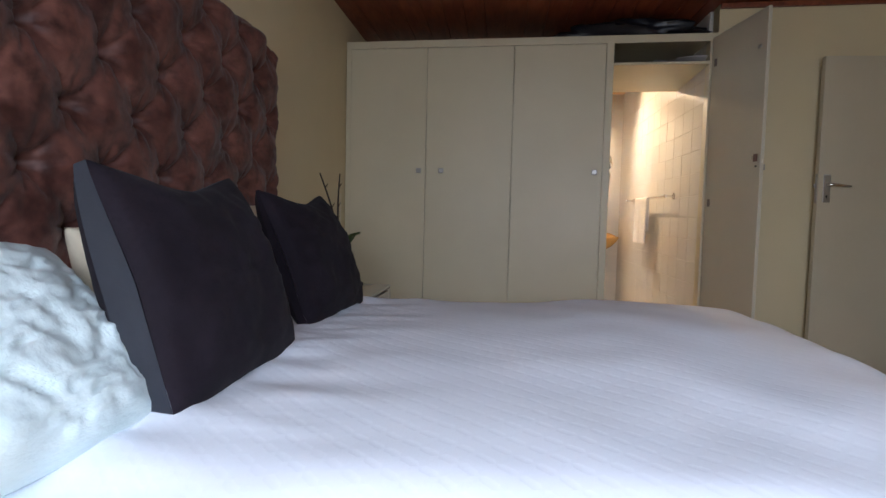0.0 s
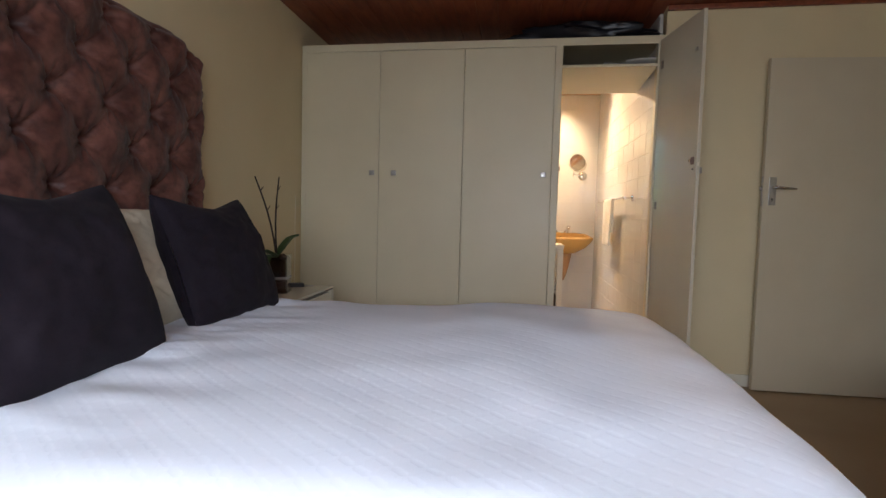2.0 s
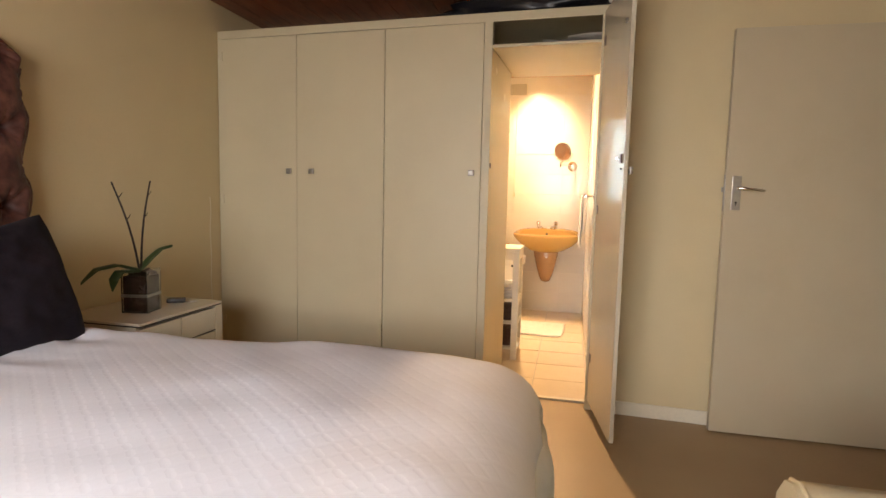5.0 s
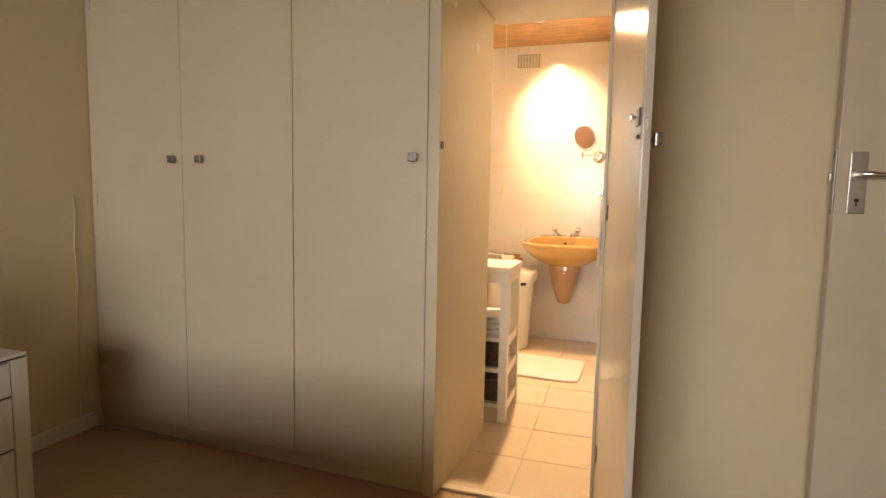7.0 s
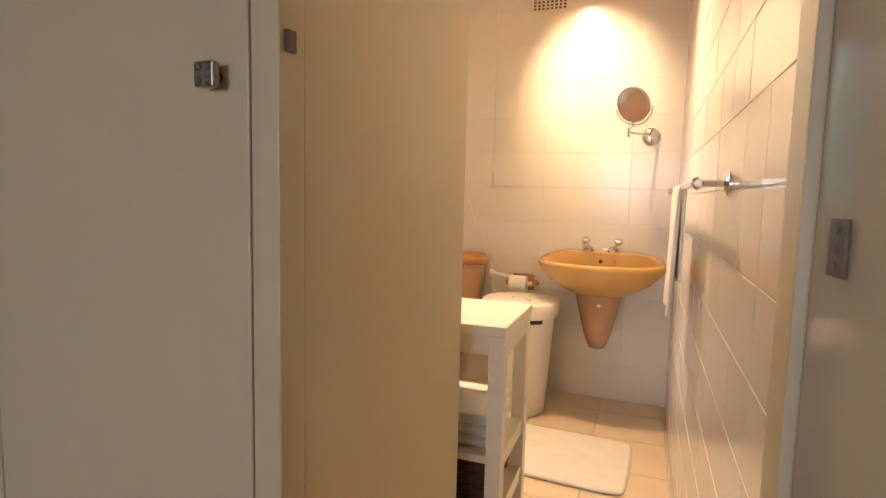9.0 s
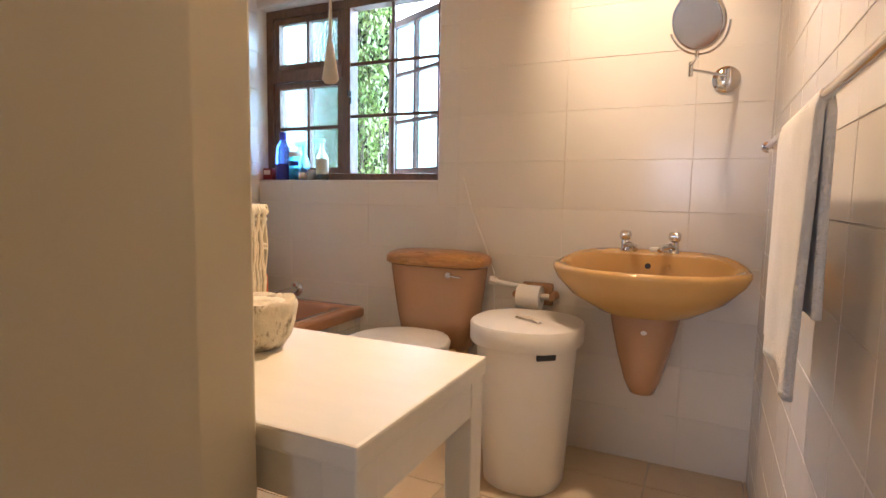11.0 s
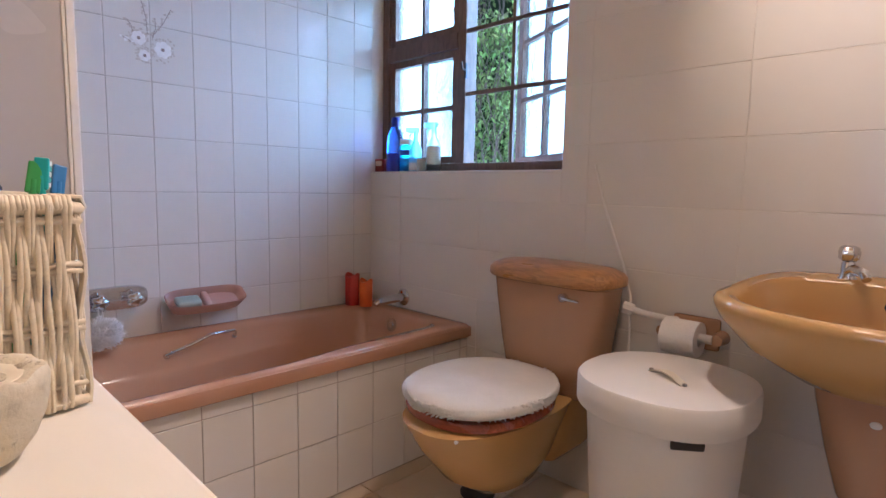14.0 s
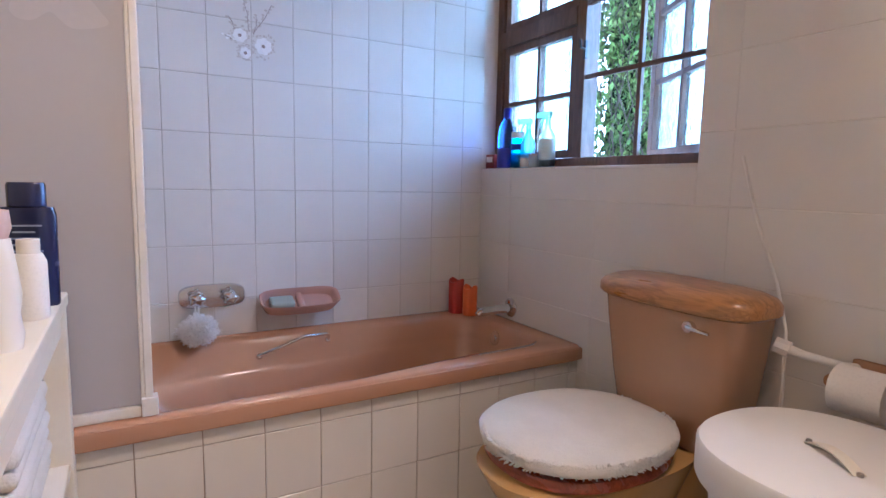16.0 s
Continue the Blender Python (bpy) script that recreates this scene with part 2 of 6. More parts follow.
def oval(bm, rows, n=56, power=2.4):
    """Lofts rows of (centre y, half width, half depth, z[, power])."""
    rings = []
    for row_ in rows:
        cy, hx, hy, z = row_[:4]
        pw = row_[4] if len(row_) > 4 else power
        ring = []
        for k in range(n):
            a = k * math.tau / n
            c, s = math.cos(a), math.sin(a)
            ring.append(bm.verts.new((hx * (1.13 if c < 0 else 1.02) * math.copysign(abs(c) ** (2 / pw), c), cy + hy * math.copysign(abs(s) ** (2 / pw), s), z)))
        rings.append(ring)
    for a, b in zip(rings, rings[1:]):
        for k in range(n):
            bm.faces.new((a[k], a[(k + 1) % n], b[(k + 1) % n], b[k]))
    bm.faces.new(rings[0][::-1])
    bm.faces.new(rings[-1])
    return bm


def mesh_of(name, bm, material, smooth=False):
    bmesh.ops.recalc_face_normals(bm, faces=bm.faces)
    me = bpy.data.meshes.new(name)
    bm.to_mesh(me)
    bm.free()
    me.materials.append(material)
    if smooth:
        me.shade_smooth()
        me.set_sharp_from_angle(angle=radians(smooth if smooth > 1 else 40))
    return me


def part(name, bm, material, parent, label="", smooth=False, m=None):
    ob = new(name, mesh_of(name, bm, material, smooth))
    ob.parent = parent
    if m is not None:
        ob.matrix_basis = m
    if label:
        tagged(ob, label)
    return ob


def solo(name, bm, material, label, category, m=None, smooth=False, kind="", group=""):
    ob = new(name, mesh_of(name, bm, material, smooth))
    if m is not None:
        ob.matrix_basis = m
    return tagged(ob, label, category, group, kind)


def thing(name, label, category, m=None, group=""):
    ob = new(name)
    ob.empty_display_size = 0.05
    if m is not None:
        ob.matrix_basis = m
    return tagged(ob, label, category, group)


def structure(name, bm, material, label, category, m=None):
    return solo(name, bm, material, label, category, m, kind="structure")


# the wardrobe front and the door wall stand askew to the rest by three degrees
WARD = pose(0.5, 3.64, 0, 0, 0, -3)

# ---- bedroom shell ----
CEIL = 2.40
structure("floor_bedroom", boxes((-1.42, 3.5, -1.5, 3.70, -0.06, 0)), M_FLOOR, "smooth tan vinyl floor of the bedroom", "floor")
structure("wall_west", boxes((-1.42, -1.275, -1.5, 4.36, -0.06, CEIL)), M_WALL, "cream painted plaster wall behind the bed", "wall")
structure("wall_east", boxes((2.66, 2.80, -1.30, 2.66, 0, CEIL), (2.66, 2.80, 2.66, 3.48, 2.075, CEIL), (2.66, 2.80, 3.48, 3.72, 0, CEIL)), M_WALL, "cream painted wall with the bedroom doorway", "wall")
structure("wall_hall", boxes((3.45, 3.55, -1.30, 3.9, -0.06, CEIL)), M_WALL, "cream painted wall of the hall", "wall")
structure("wall_south", boxes((-1.275, -0.75, -1.45, -1.30, 0, CEIL), (1.15, 3.45, -1.45, -1.30, 0, CEIL),
          (-0.75, 1.15, -1.45, -1.30, 0, 0.85), (-0.75, 1.15, -1.45, -1.30, 2.15, CEIL)), M_WALL, "cream painted wall with a wide window", "wall")
structure("ceiling_bedroom", boxes(*[(-1.42 + 0.14 * k, -1.42 + 0.14 * k + 0.136, -1.5, 4.36, CEIL, CEIL + 0.03) for k in range(36)],
          (-1.42, 3.62, -1.5, 4.36, CEIL + 0.035, CEIL + 0.10)), M_CEIL, "dark red-brown timber board ceiling", "ceiling")
structure("wall_above_wardrobe", boxes((-1.275, 1.15, 4.36, 4.42, 2.035, CEIL + 0.1)), M_WALL, "shaded cream wall above the wardrobe", "wall")
structure("wall_door", boxes((0.69, 3.1, 0, 0.12, 0, CEIL)), M_WALL, "plain cream painted wall beside the wardrobe", "wall", WARD)
structure("baseboard", boxes((0.70, 2.08, -0.014, -0.002, 0, 0.075), bevel=0.004), M_SKIRT, "white painted skirting board", "baseboard", WARD)
structure("baseboard_west", boxes((-1.273, -1.26, -1.29, 3.70, 0, 0.075), bevel=0.004), M_SKIRT, "white painted skirting board", "baseboard")
structure("trim_cornice", boxes((0.69, 3.0, -0.03, -0.002, CEIL - 0.035, CEIL - 0.004), bevel=0.004), M_CEIL, "red-brown timber cornice strip", "trim", WARD)

win = structure("window_2", boxes((-0.75, -0.69, -1.42, -1.34, 0.85, 2.15), (1.09, 1.15, -1.42, -1.34, 0.85, 2.15), (-0.69, 1.09, -1.42, -1.34, 0.85, 0.91),
                (-0.69, 1.09, -1.42, -1.34, 2.09, 2.15), (0.165, 0.235, -1.42, -1.34, 0.91, 2.09)), M_FRAME, "wide timber bedroom window", "window")
for x0, x1 in ((-0.69, 0.165), (0.235, 1.09)):
    pane = part("pane", boxes((x0, x1, -1.385, -1.38, 0.91, 2.09)), M_GLASS, win)
    pane.visible_shadow = False

# ---- bathroom shell; tiles come last ----
XL, XR, YB, YF = -1.265, 1.180, 6.326, 4.43
HEAD, SILL, WX = 2.06, 1.146, -0.163
BCEIL = 2.425
structure("floor_bathroom", boxes((XL - 0.1, XR + 0.1, 3.705, YB + 0.1, -0.08, -0.008)), M_GROUTW, "pale grout bed under beige floor tiles", "floor")
wall_back = structure("wall_back", boxes((XL - 0.15, XR + 0.15, YB - 0.001, YB + 0.22, -0.06, SILL - 0.006), (WX + 0.006, XR + 0.15, YB - 0.001, YB + 0.22, SILL - 0.006, BCEIL + 0.1),
                      (XL - 0.15, WX + 0.006, YB - 0.001, YB + 0.22, HEAD + 0.006, BCEIL + 0.1), (XL - 0.15, XL, YB - 0.001, YB + 0.22, SILL - 0.006, HEAD + 0.006)), M_GROUT,
                      "grouted wall behind the basin and toilet", "wall")
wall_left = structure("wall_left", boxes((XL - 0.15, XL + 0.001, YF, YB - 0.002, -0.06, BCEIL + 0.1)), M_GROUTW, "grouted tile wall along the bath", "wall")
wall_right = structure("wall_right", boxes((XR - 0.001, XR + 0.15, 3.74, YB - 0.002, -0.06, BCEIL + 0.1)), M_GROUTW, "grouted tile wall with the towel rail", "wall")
structure("wall_front", boxes((XL, 0.50, YF - 0.07, YF, 0, BCEIL + 0.1), (0.50, XR, YF - 0.03, YF, 2.035, BCEIL + 0.1)), M_WALL, "cream painted wall between wardrobe and bathroom", "wall")
structure("ceiling_bathroom", boxes(*[(XL, XR, YF + 0.10 * k, YF + 0.10 * k + 0.097, BCEIL, BCEIL + 0.02) for k in range(19)],
          (XL, XR, YF, YB, BCEIL + 0.024, BCEIL + 0.10)), M_PINE, "varnished pine board ceiling", "ceiling")
structure("trim_door_jamb", boxes((0.505, 0.550, 4.31, 4.432, 0, 2.03), bevel=0.004), M_CUP, "cream enamelled jamb at the bathroom entrance", "trim")
structure("trim_passage_edge", boxes((0.5505, 0.562, 4.262, 4.306, 0, 2.028), bevel=0.004), M_CUP, "rounded cream edge strip in the passage", "trim")
structure("threshold", boxes((0.56, 1.16, 3.70, 3.735, -0.01, 0.012), bevel=0.004), M_SKIRT, "pale threshold strip between the two floors", "threshold")

# ---- wardrobe with a doorway through its last bay ----
ward = thing("built_in_wardrobe", "cream enamelled built-in wardrobe, one bay open to the bathroom", "wardrobe", WARD)
part("top_rail", boxes((-1.772, 0.70, 0.0, 0.022, 2.172, 2.222), bevel=0.002), M_CUP, ward)
part("top_board", boxes((-1.772, 0.70, 0.022, 0.66, 2.203, 2.221)), M_CUP, ward)
part("plinth", boxes((-1.772, 0.005, 0.012, 0.03, 0, 0.062)), M_CUP, ward)
part("left_stile", boxes((-1.772, -1.735, 0.0, 0.022, 0.062, 2.172), bevel=0.002), M_CUP, ward)
part("post", boxes((0.006, 0.053, -0.004, 0.05, 0, 2.172), bevel=0.003), M_CUP, ward)
part("right_stile", boxes((0.645, 0.69, 0.0, 0.09, 0, 2.172), bevel=0.002), M_CUP, ward)
part("passage_side", boxes((0.030, 0.051, 0.052, 0.69, 0, 2.03)), M_CUP, ward, "cream side panel lit from the bathroom")
part("shelf", boxes((0.053, 0.645, 0.0, 0.80, 2.030, 2.046), bevel=0.002), M_CUP, ward)
# board coloured dark for the shade deep in the slot
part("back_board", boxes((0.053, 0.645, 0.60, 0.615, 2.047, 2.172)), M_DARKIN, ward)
part("inner_stile", boxes((-0.625, -0.565, 0.0145, 0.034, 0.062, 2.172)), M_CUP, ward)
part("inner_stile", boxes((-1.215, -1.165, 0.0145, 0.034, 0.062, 2.172)), M_CUP, ward)


def knob_bm():
    bm = bmesh.new()
    box(bm, -0.017, 0.017, -0.028, -0.016, -0.017, 0.017, 0.003)
    lathe_pts = [(0, -0.016, 0), (0, 0.0, 0)]
    tube(bm, lathe_pts, 0.007, 8)
    for a in (-0.009, 0.009):
        for b in (-0.009, 0.009):
            box(bm, a - 0.005, a + 0.005, -0.032, -0.028, b - 0.005, b + 0.005, 0.002, 1)
    return bm


for x0, x1, kx, hx in ((-1.733, -1.190, -1.233, -1.733), (-1.187, -0.597, -1.075, -0.595), (-0.593, 0.004, -0.047, -0.595)):
    d = part("cupboard_door", boxes((x0, x1, -0.006, 0.014, 0.066, 2.168), bevel=0.003), M_CUP, ward)
    part("knob", knob_bm(), M_STEEL, d, "small square pewter knob", m=pose(kx, -0.006, 1.327))
    for hz in (0.35, 1.14, 2.06):
        bm = bmesh.new()
        tube(bm, [(hx, -0.010, hz - 0.03), (hx, -0.010, hz + 0.03)], 0.005, 8)
        part("hinge", bm, M_CUP, d)

# the open fourth leaf, swung into the room
leaf = part("open_leaf", boxes((0.0, 0.558, -0.02, 0.0, 0.062, 2.185), bevel=0.003), M_LEAF, ward, m=pose(0.675, -0.004, 0, 0, 0, -78))
part("lock", boxes((0.497, 0.532, -0.025, -0.0205, 1.358, 1.400), bevel=0.002), plain("lock_bronze", (0.10, 0.035, 0.025)), leaf, "worn steel cupboard lock")
bm = bmesh.new()
tube(bm, [(0.515, -0.026, 1.378), (0.515, -0.036, 1.378)], 0.004, 8)
box(bm, 0.510, 0.520, -0.044, -0.034, 1.370, 1.386, 0.003)
part("key", bm, M_CHROME, leaf)
part("lock_bolt", boxes((0.558, 0.563, -0.014, -0.008, 1.345, 1.368), bevel=0.002), M_SKIRT, leaf)
part("knob", knob_bm(), M_STEEL, leaf, m=pose(0.51, 0.0, 1.327, 0, 0, 180))
part("catch", boxes((0.518, 0.530, -0.027, -0.0205, 1.327, 1.337), bevel=0.003), M_BLACK, leaf)
part("upper_catch", boxes((0.49, 0.515, -0.030, -0.0205, 1.975, 1.995), bevel=0.003), M_STEEL, leaf)
for hz in (0.32, 1.14, 2.02):
    bm = boxes((0.036, 0.064, -0.024, -0.0205, hz - 0.024, hz + 0.024), bevel=0.001)
    for k in (-0.015, 0, 0.015):
        tube(bm, [(0.05, -0.024, hz + k), (0.05, -0.026, hz + k)], 0.004, 8)
    part("hinge_plate", bm, plain("dull_hinge_steel", (0.16, 0.12, 0.10)), leaf, "painted-over steel hinge plate")
part("strike_plate", boxes((0.0535, 0.060, 0.006, 0.024, 1.358, 1.386), bevel=0.001), plain("dark_worn_steel", (0.06, 0.045, 0.03)), ward)
for zz, yy in ((1.93, 0.14), (1.83, 0.44)):
    bm = lathe(bmesh.new(), [(0.020, 0), (0.020, 0.003), (0.014, 0.004), (0, 0.004)], 20)
    part("cover_cap", bm, M_SKIRT, ward, m=pose(0.051, yy, zz, 0, 90, 0))

# papers pushed into the slot above the doorway
bm = bmesh.new()
for k in range(7):
    sheet(bm, lambda u, v, k=k: Vector((0.25 + 0.035 * k + 0.26 * u, 0.04 + 0.22 * v, 2.050 + 0.006 * k + 0.018 * math.sin(3.1 * u + k) * math.sin(3.0 * v + 0.4 * k) ** 2)), 10, 8)
solo("paper_stack", bm, M_PAPER, "loose heap of crumpled papers on the slot shelf", "papers", WARD, smooth=60)
# black bag lying on the wardrobe
bm = bmesh.new()
bmesh.ops.create_uvsphere(bm, u_segments=48, v_segments=20, radius=1)
for v in bm.verts:
    n = noise.noise(v.co * 2.2) * 0.28 + noise.noise(v.co * 6) * 0.10
    v.co = Vector((v.co.x * 0.52 * (1 + n), v.co.y * 0.22 * (1 + n), max(v.co.z, -0.7) * 0.085 * (1 + 1.2 * n)))
solo("black_bag", bm, plain("black_bag_plastic", (0.010, 0.010, 0.014), 0.35), "crumpled black plastic bag lying on the wardrobe", "bag",
     WARD @ pose(0.20, 0.24, 2.285), smooth=60)

# ---- bedroom door, swung right back against the wall ----
structure("door_frame", boxes((2.65, 2.79, 2.663, 2.69, 0, 2.045), (2.65, 2.79, 3.45, 3.477, 0, 2.045), (2.65, 2.79, 2.663, 3.477, 2.048, 2.072), bevel=0.003), M_DOOR,
          "cream enamelled door frame", "door frame")
door = structure("door_1", boxes((-0.81, 0, -0.04, 0.0, 0.008, 2.036), bevel=0.002), M_DOOR, "plain cream flush door swung back against the wall", "door",
                 WARD @ pose(2.082, -0.018, 0, 0, 0, 3.2))
latch = part("latch_plate", boxes((-0.8125, -0.8105, -0.031, -0.009, 1.15, 1.33), bevel=0.0008), M_STEEL, door, "dull steel latch plate in the door's edge")
part("latch_bolt", boxes((-0.823, -0.813, -0.026, -0.014, 1.245, 1.268), bevel=0.002), M_STEEL, latch)
dh = part("lever_handle", boxes((-0.782, -0.740, -0.0465, -0.041, 1.155, 1.325), bevel=0.002), M_STEEL, door, "satin steel lever handle on a long plate")
bm = bmesh.new()
tube(bm, [(-0.761, -0.046, 1.262), (-0.761, -0.085, 1.262), (-0.745, -0.092, 1.262), (-0.69, -0.092, 1.258), (-0.645, -0.088, 1.254)], [0.009, 0.009, 0.0085, 0.007, 0.005], 10)
part("lever", bm, M_CHROME, dh, smooth=50)
bm = bmesh.new()
tube(bm, [(-0.761, -0.0464, 1.192), (-0.761, -0.0475, 1.192)], 0.006, 10)
box(bm, -0.763, -0.759, -0.0475, -0.0464, 1.176, 1.190)
part("keyhole", bm, M_BLACK, dh)

# ---- bed ----
BX0, BX1, BY0, BY1 = -1.17, 0.93, 0.44, 2.40
base = thing("bed", "king-size bed with a cream upholstered base and mattress", "bed")
part("divan", boxes((BX0, BX1 - 0.05, BY0 + 0.05, BY1 - 0.05, 0.05, 0.32), bevel=0.02), M_CREAMCLOTH, base)
for x in (BX0 + 0.1, BX1 - 0.15):
    for y in (BY0 + 0.15, BY1 - 0.15):
        bm = lathe(bmesh.new(), [(0.022, 0), (0.028, 0.05)], 12)
        part("leg", bm, M_FRAME, base, m=pose(x, y, 0))
part("mattress", boxes((BX0, BX1 - 0.03, BY0 + 0.03, BY1 - 0.03, 0.322, 0.555), bevel=0.03), M_CREAMCLOTH, base, smooth=60)


def drop(d, r):
    """Arc over an edge: how far out and how far down the cloth is after d metres past the edge."""
    if d <= 0:
        return 0.0, 0.0
    a = min(d / r, math.pi / 2)
    out, down = r * math.sin(a), r * (1 - math.cos(a))
    return out, down + max(0.0, d - r * math.pi / 2) * 0.97


def duvet_fn(u, v):
    # u from the pillows to the hanging foot, v from the near side to the far side
    far = min(1, max(0, (v - 0.60) / 0.20))
    s = -1.10 + u * (0.73 + 1.10 + 0.50 - 0.20 * far * far * (3 - 2 * far))
    w = (v - 0.5) * (1.42 + 2 * 0.56)
    ex, dx = drop(s - 0.73, 0.24)
    side = abs(w) - 0.71
    ey, dy = drop(side, 0.24)
    x = min(s, 0.73) + ex
    y = 1.42 + math.copysign(min(abs(w), 0.71) + ey, w)
    dome = 0.668 - 0.035 * (max(0, 1.55 - y) / 0.9) ** 1.5 - 0.02 * max(0, -0.2 - x)
    dome += 0.035 * math.exp(-((x - 0.35) / 0.42) ** 2 - ((y - 1.75) / 0.55) ** 2)
    z = max(dome - max(dx, dy) - 0.35 * min(dx, dy), 0.26)
    p = Vector((x * 1.7, y * 1.7, 0))
    z += 0.012 * noise.noise(p * 1.3) + 0.007 * noise.noise(p * 3.1 + Vector((3, 1, 0)))
    crease = max(0, -0.35 - x)
    z += crease * (0.05 * noise.noise(Vector((x * 4, y * 9, 1))) - 0.03 * abs(noise.noise(Vector((x * 5 + y * 3, y * 14, 2)))))
    fold = max(dx, dy)
    if fold > 0.15:
        k = (fold - 0.15)
        x += 0.10 * k * math.sin(y * 16) if dx >= dy else 0
        y += 0.10 * k * math.sin(x * 15) if dy > dx else 0
    return Vector((x, y, z))


M_DUVET = paint("white_quilted_cotton", (0.82, 0.86, 0.93), (0.78, 0.82, 0.90), 0.75, 3, 150, 0.1, spread=0.04)
nt = M_DUVET.node_tree
tc, bp = nt.nodes.new("ShaderNodeTexCoord"), nt.nodes.new("ShaderNodeBump")
bp.inputs["Strength"].default_value, bp.inputs["Distance"].default_value = 0.12, 0.0026
grooves = []
for turn in (38, -52):
    mq, wv = nt.nodes.new("ShaderNodeMapping"), nt.nodes.new("ShaderNodeTexWave")
    mq.inputs["Rotation"].default_value = (0, 0, radians(turn))
    wv.inputs["Scale"].default_value, wv.inputs["Distortion"].default_value, wv.inputs["Detail Scale"].default_value = 7.5, 0.9, 2.0
    nt.links.new(tc.outputs["Object"], mq.inputs[0])
    nt.links.new(mq.outputs[0], wv.inputs["Vector"])
    grooves.append(level(nt, wv.outputs["Fac"], 0.0, 0.35))
lowest = nt.nodes.new("ShaderNodeMath")
lowest.operation = "MINIMUM"
nt.links.new(grooves[0], lowest.inputs[0])
nt.links.new(grooves[1], lowest.inputs[1])
nt.links.new(lowest.outputs[0], bp.inputs["Height"])
nt.links.new(bp.outputs[0], nt.nodes["Principled BSDF"].inputs["Normal"])
bm = sheet(bmesh.new(), duvet_fn, 110, 120)
duvet = solo("duvet", bm, M_DUVET, "white quilted duvet spread over the bed, hanging over its foot", "duvet", smooth=80)
so = duvet.modifiers.new("thickness", "SOLIDIFY")
so.thickness, so.offset = 0.03, -1
# blue-grey sheet that shows under the duvet's far corner
bm = sheet(bmesh.new(), lambda u, v: Vector((0.87 + (0.115 + 0.02 * math.sin(2.2 * u + 0.8)) * math.sin(min(1, v * 1.5) * 1.57) + 0.014 * math.sin(11 * u) * v, 1.40 + 0.90 * u - 0.05 * v * u, 0.555 - 0.05 * u - (0.255 - 0.05 * u) * v ** 1.4 + 0.014 * math.sin(12 * u) * v)), 40, 16)
sh = solo("bed_sheet", bm, M_BLUECLOTH, "blue-grey sheet hanging out under the duvet's corner", "sheet", smooth=80)
so = sh.modifiers.new("thickness", "SOLIDIFY")
so.thickness = 0.006

# ---- headboard ----
HY0, HY1, HZ1 = 0.42, 2.345, 1.795
# buttons on a diamond lattice, every other row half a step over
BSY, BSZ, BOY, BOZ = 0.25, 0.155, 1.985, 1.735
tufts = []
for row in range(8):
    for k in range(-8, 3):
        y = BOY + BSY * (k + 0.5 * (row % 2))
        if HY0 + 0.04 < y < HY1 - 0.04:
            tufts.append((y, BOZ - BSZ * row))


def head_fn(u, v):
    y, z = HY0 + u * (HY1 - HY0), 0.30 + v * (HZ1 - 0.30)
    # rounded shoulders
    r = 0.16
    cy = min(y - HY0, HY1 - y)
    top = HZ1 - (r - math.sqrt(max(0, r * r - (r - min(cy, r)) ** 2))) * 0.8
    z = 0.30 + v * (top - 0.30)
    # stuffed diamonds, drawn in along the pleats and hard in at the buttons
    p, q = (y - BOY) / BSY, (z - BOZ) / (2 * BSZ)
    a, b = p + q, p - q
    sa, sb = abs(math.sin(math.pi * a)), abs(math.sin(math.pi * b))
    ca, cb = a - round(a), b - round(b)
    dist = math.hypot((ca + cb) / 2 * BSY, (ca - cb) * BSZ)
    x = -1.176 + 0.016 * (sa * sb) ** 0.7 - 0.024 * math.exp(-(dist / 0.058) ** 2) - 0.036 * math.exp(-(dist / 0.022) ** 2)
    # short creases that fan out from each button
    fan = math.atan2((ca - cb) * BSZ, (ca + cb) / 2 * BSY + 1e-6)
    x -= 0.010 * math.exp(-((dist - 0.045) / 0.035) ** 2) * max(0, math.sin(fan * 9 + 7 * noise.noise(Vector((round(a), round(b), 3))))) ** 2
    edge = min(y - HY0, HY1 - y, top - z)
    x -= 0.06 * max(0, 1 - edge / 0.05) ** 2
    x += 0.010 * noise.noise(Vector((0, y * 11, z * 11))) + 0.004 * noise.noise(Vector((4, y * 37, z * 37)))
    return Vector((x, y + 0.012 * math.sin((z - BOZ) * math.tau / (2 * BSZ)) * max(0, (u - 0.9) * 10), z))


hb = thing("headboard", "tall deep-buttoned headboard in brown crushed velvet", "headboard")
bm = sheet(bmesh.new(), head_fn, 230, 190)
part("upholstery", bm, M_VELVET, hb, smooth=80)
part("backing", boxes((-1.272, -1.235, HY0 + 0.004, HY1 - 0.004, 0.0, HZ1 - 0.14), (-1.272, -1.235, HY0 + 0.14, HY1 - 0.14, 0.5, HZ1 - 0.004)), M_VELVET, hb)
bm = bmesh.new()
tube(bm, [head_fn(0.999, k / 40) - Vector((0.028, 0.004, 0)) for k in range(41)], 0.035, 10)
tube(bm, [head_fn(k / 60, 0.999) - Vector((0.028, 0, 0.012)) for k in range(61)], 0.035, 10)
part("border_roll", bm, M_VELVET, hb, smooth=80)
bt = bmesh.new()
bmesh.ops.create_uvsphere(bt, u_segments=8, v_segments=6, radius=0.011)
button_mesh = mesh_of("button", bt, M_VELVET, 80)
for y, z in tufts:
    bo = new("button", button_mesh)
    bo.parent, bo.location = hb, (-1.234, y, z)


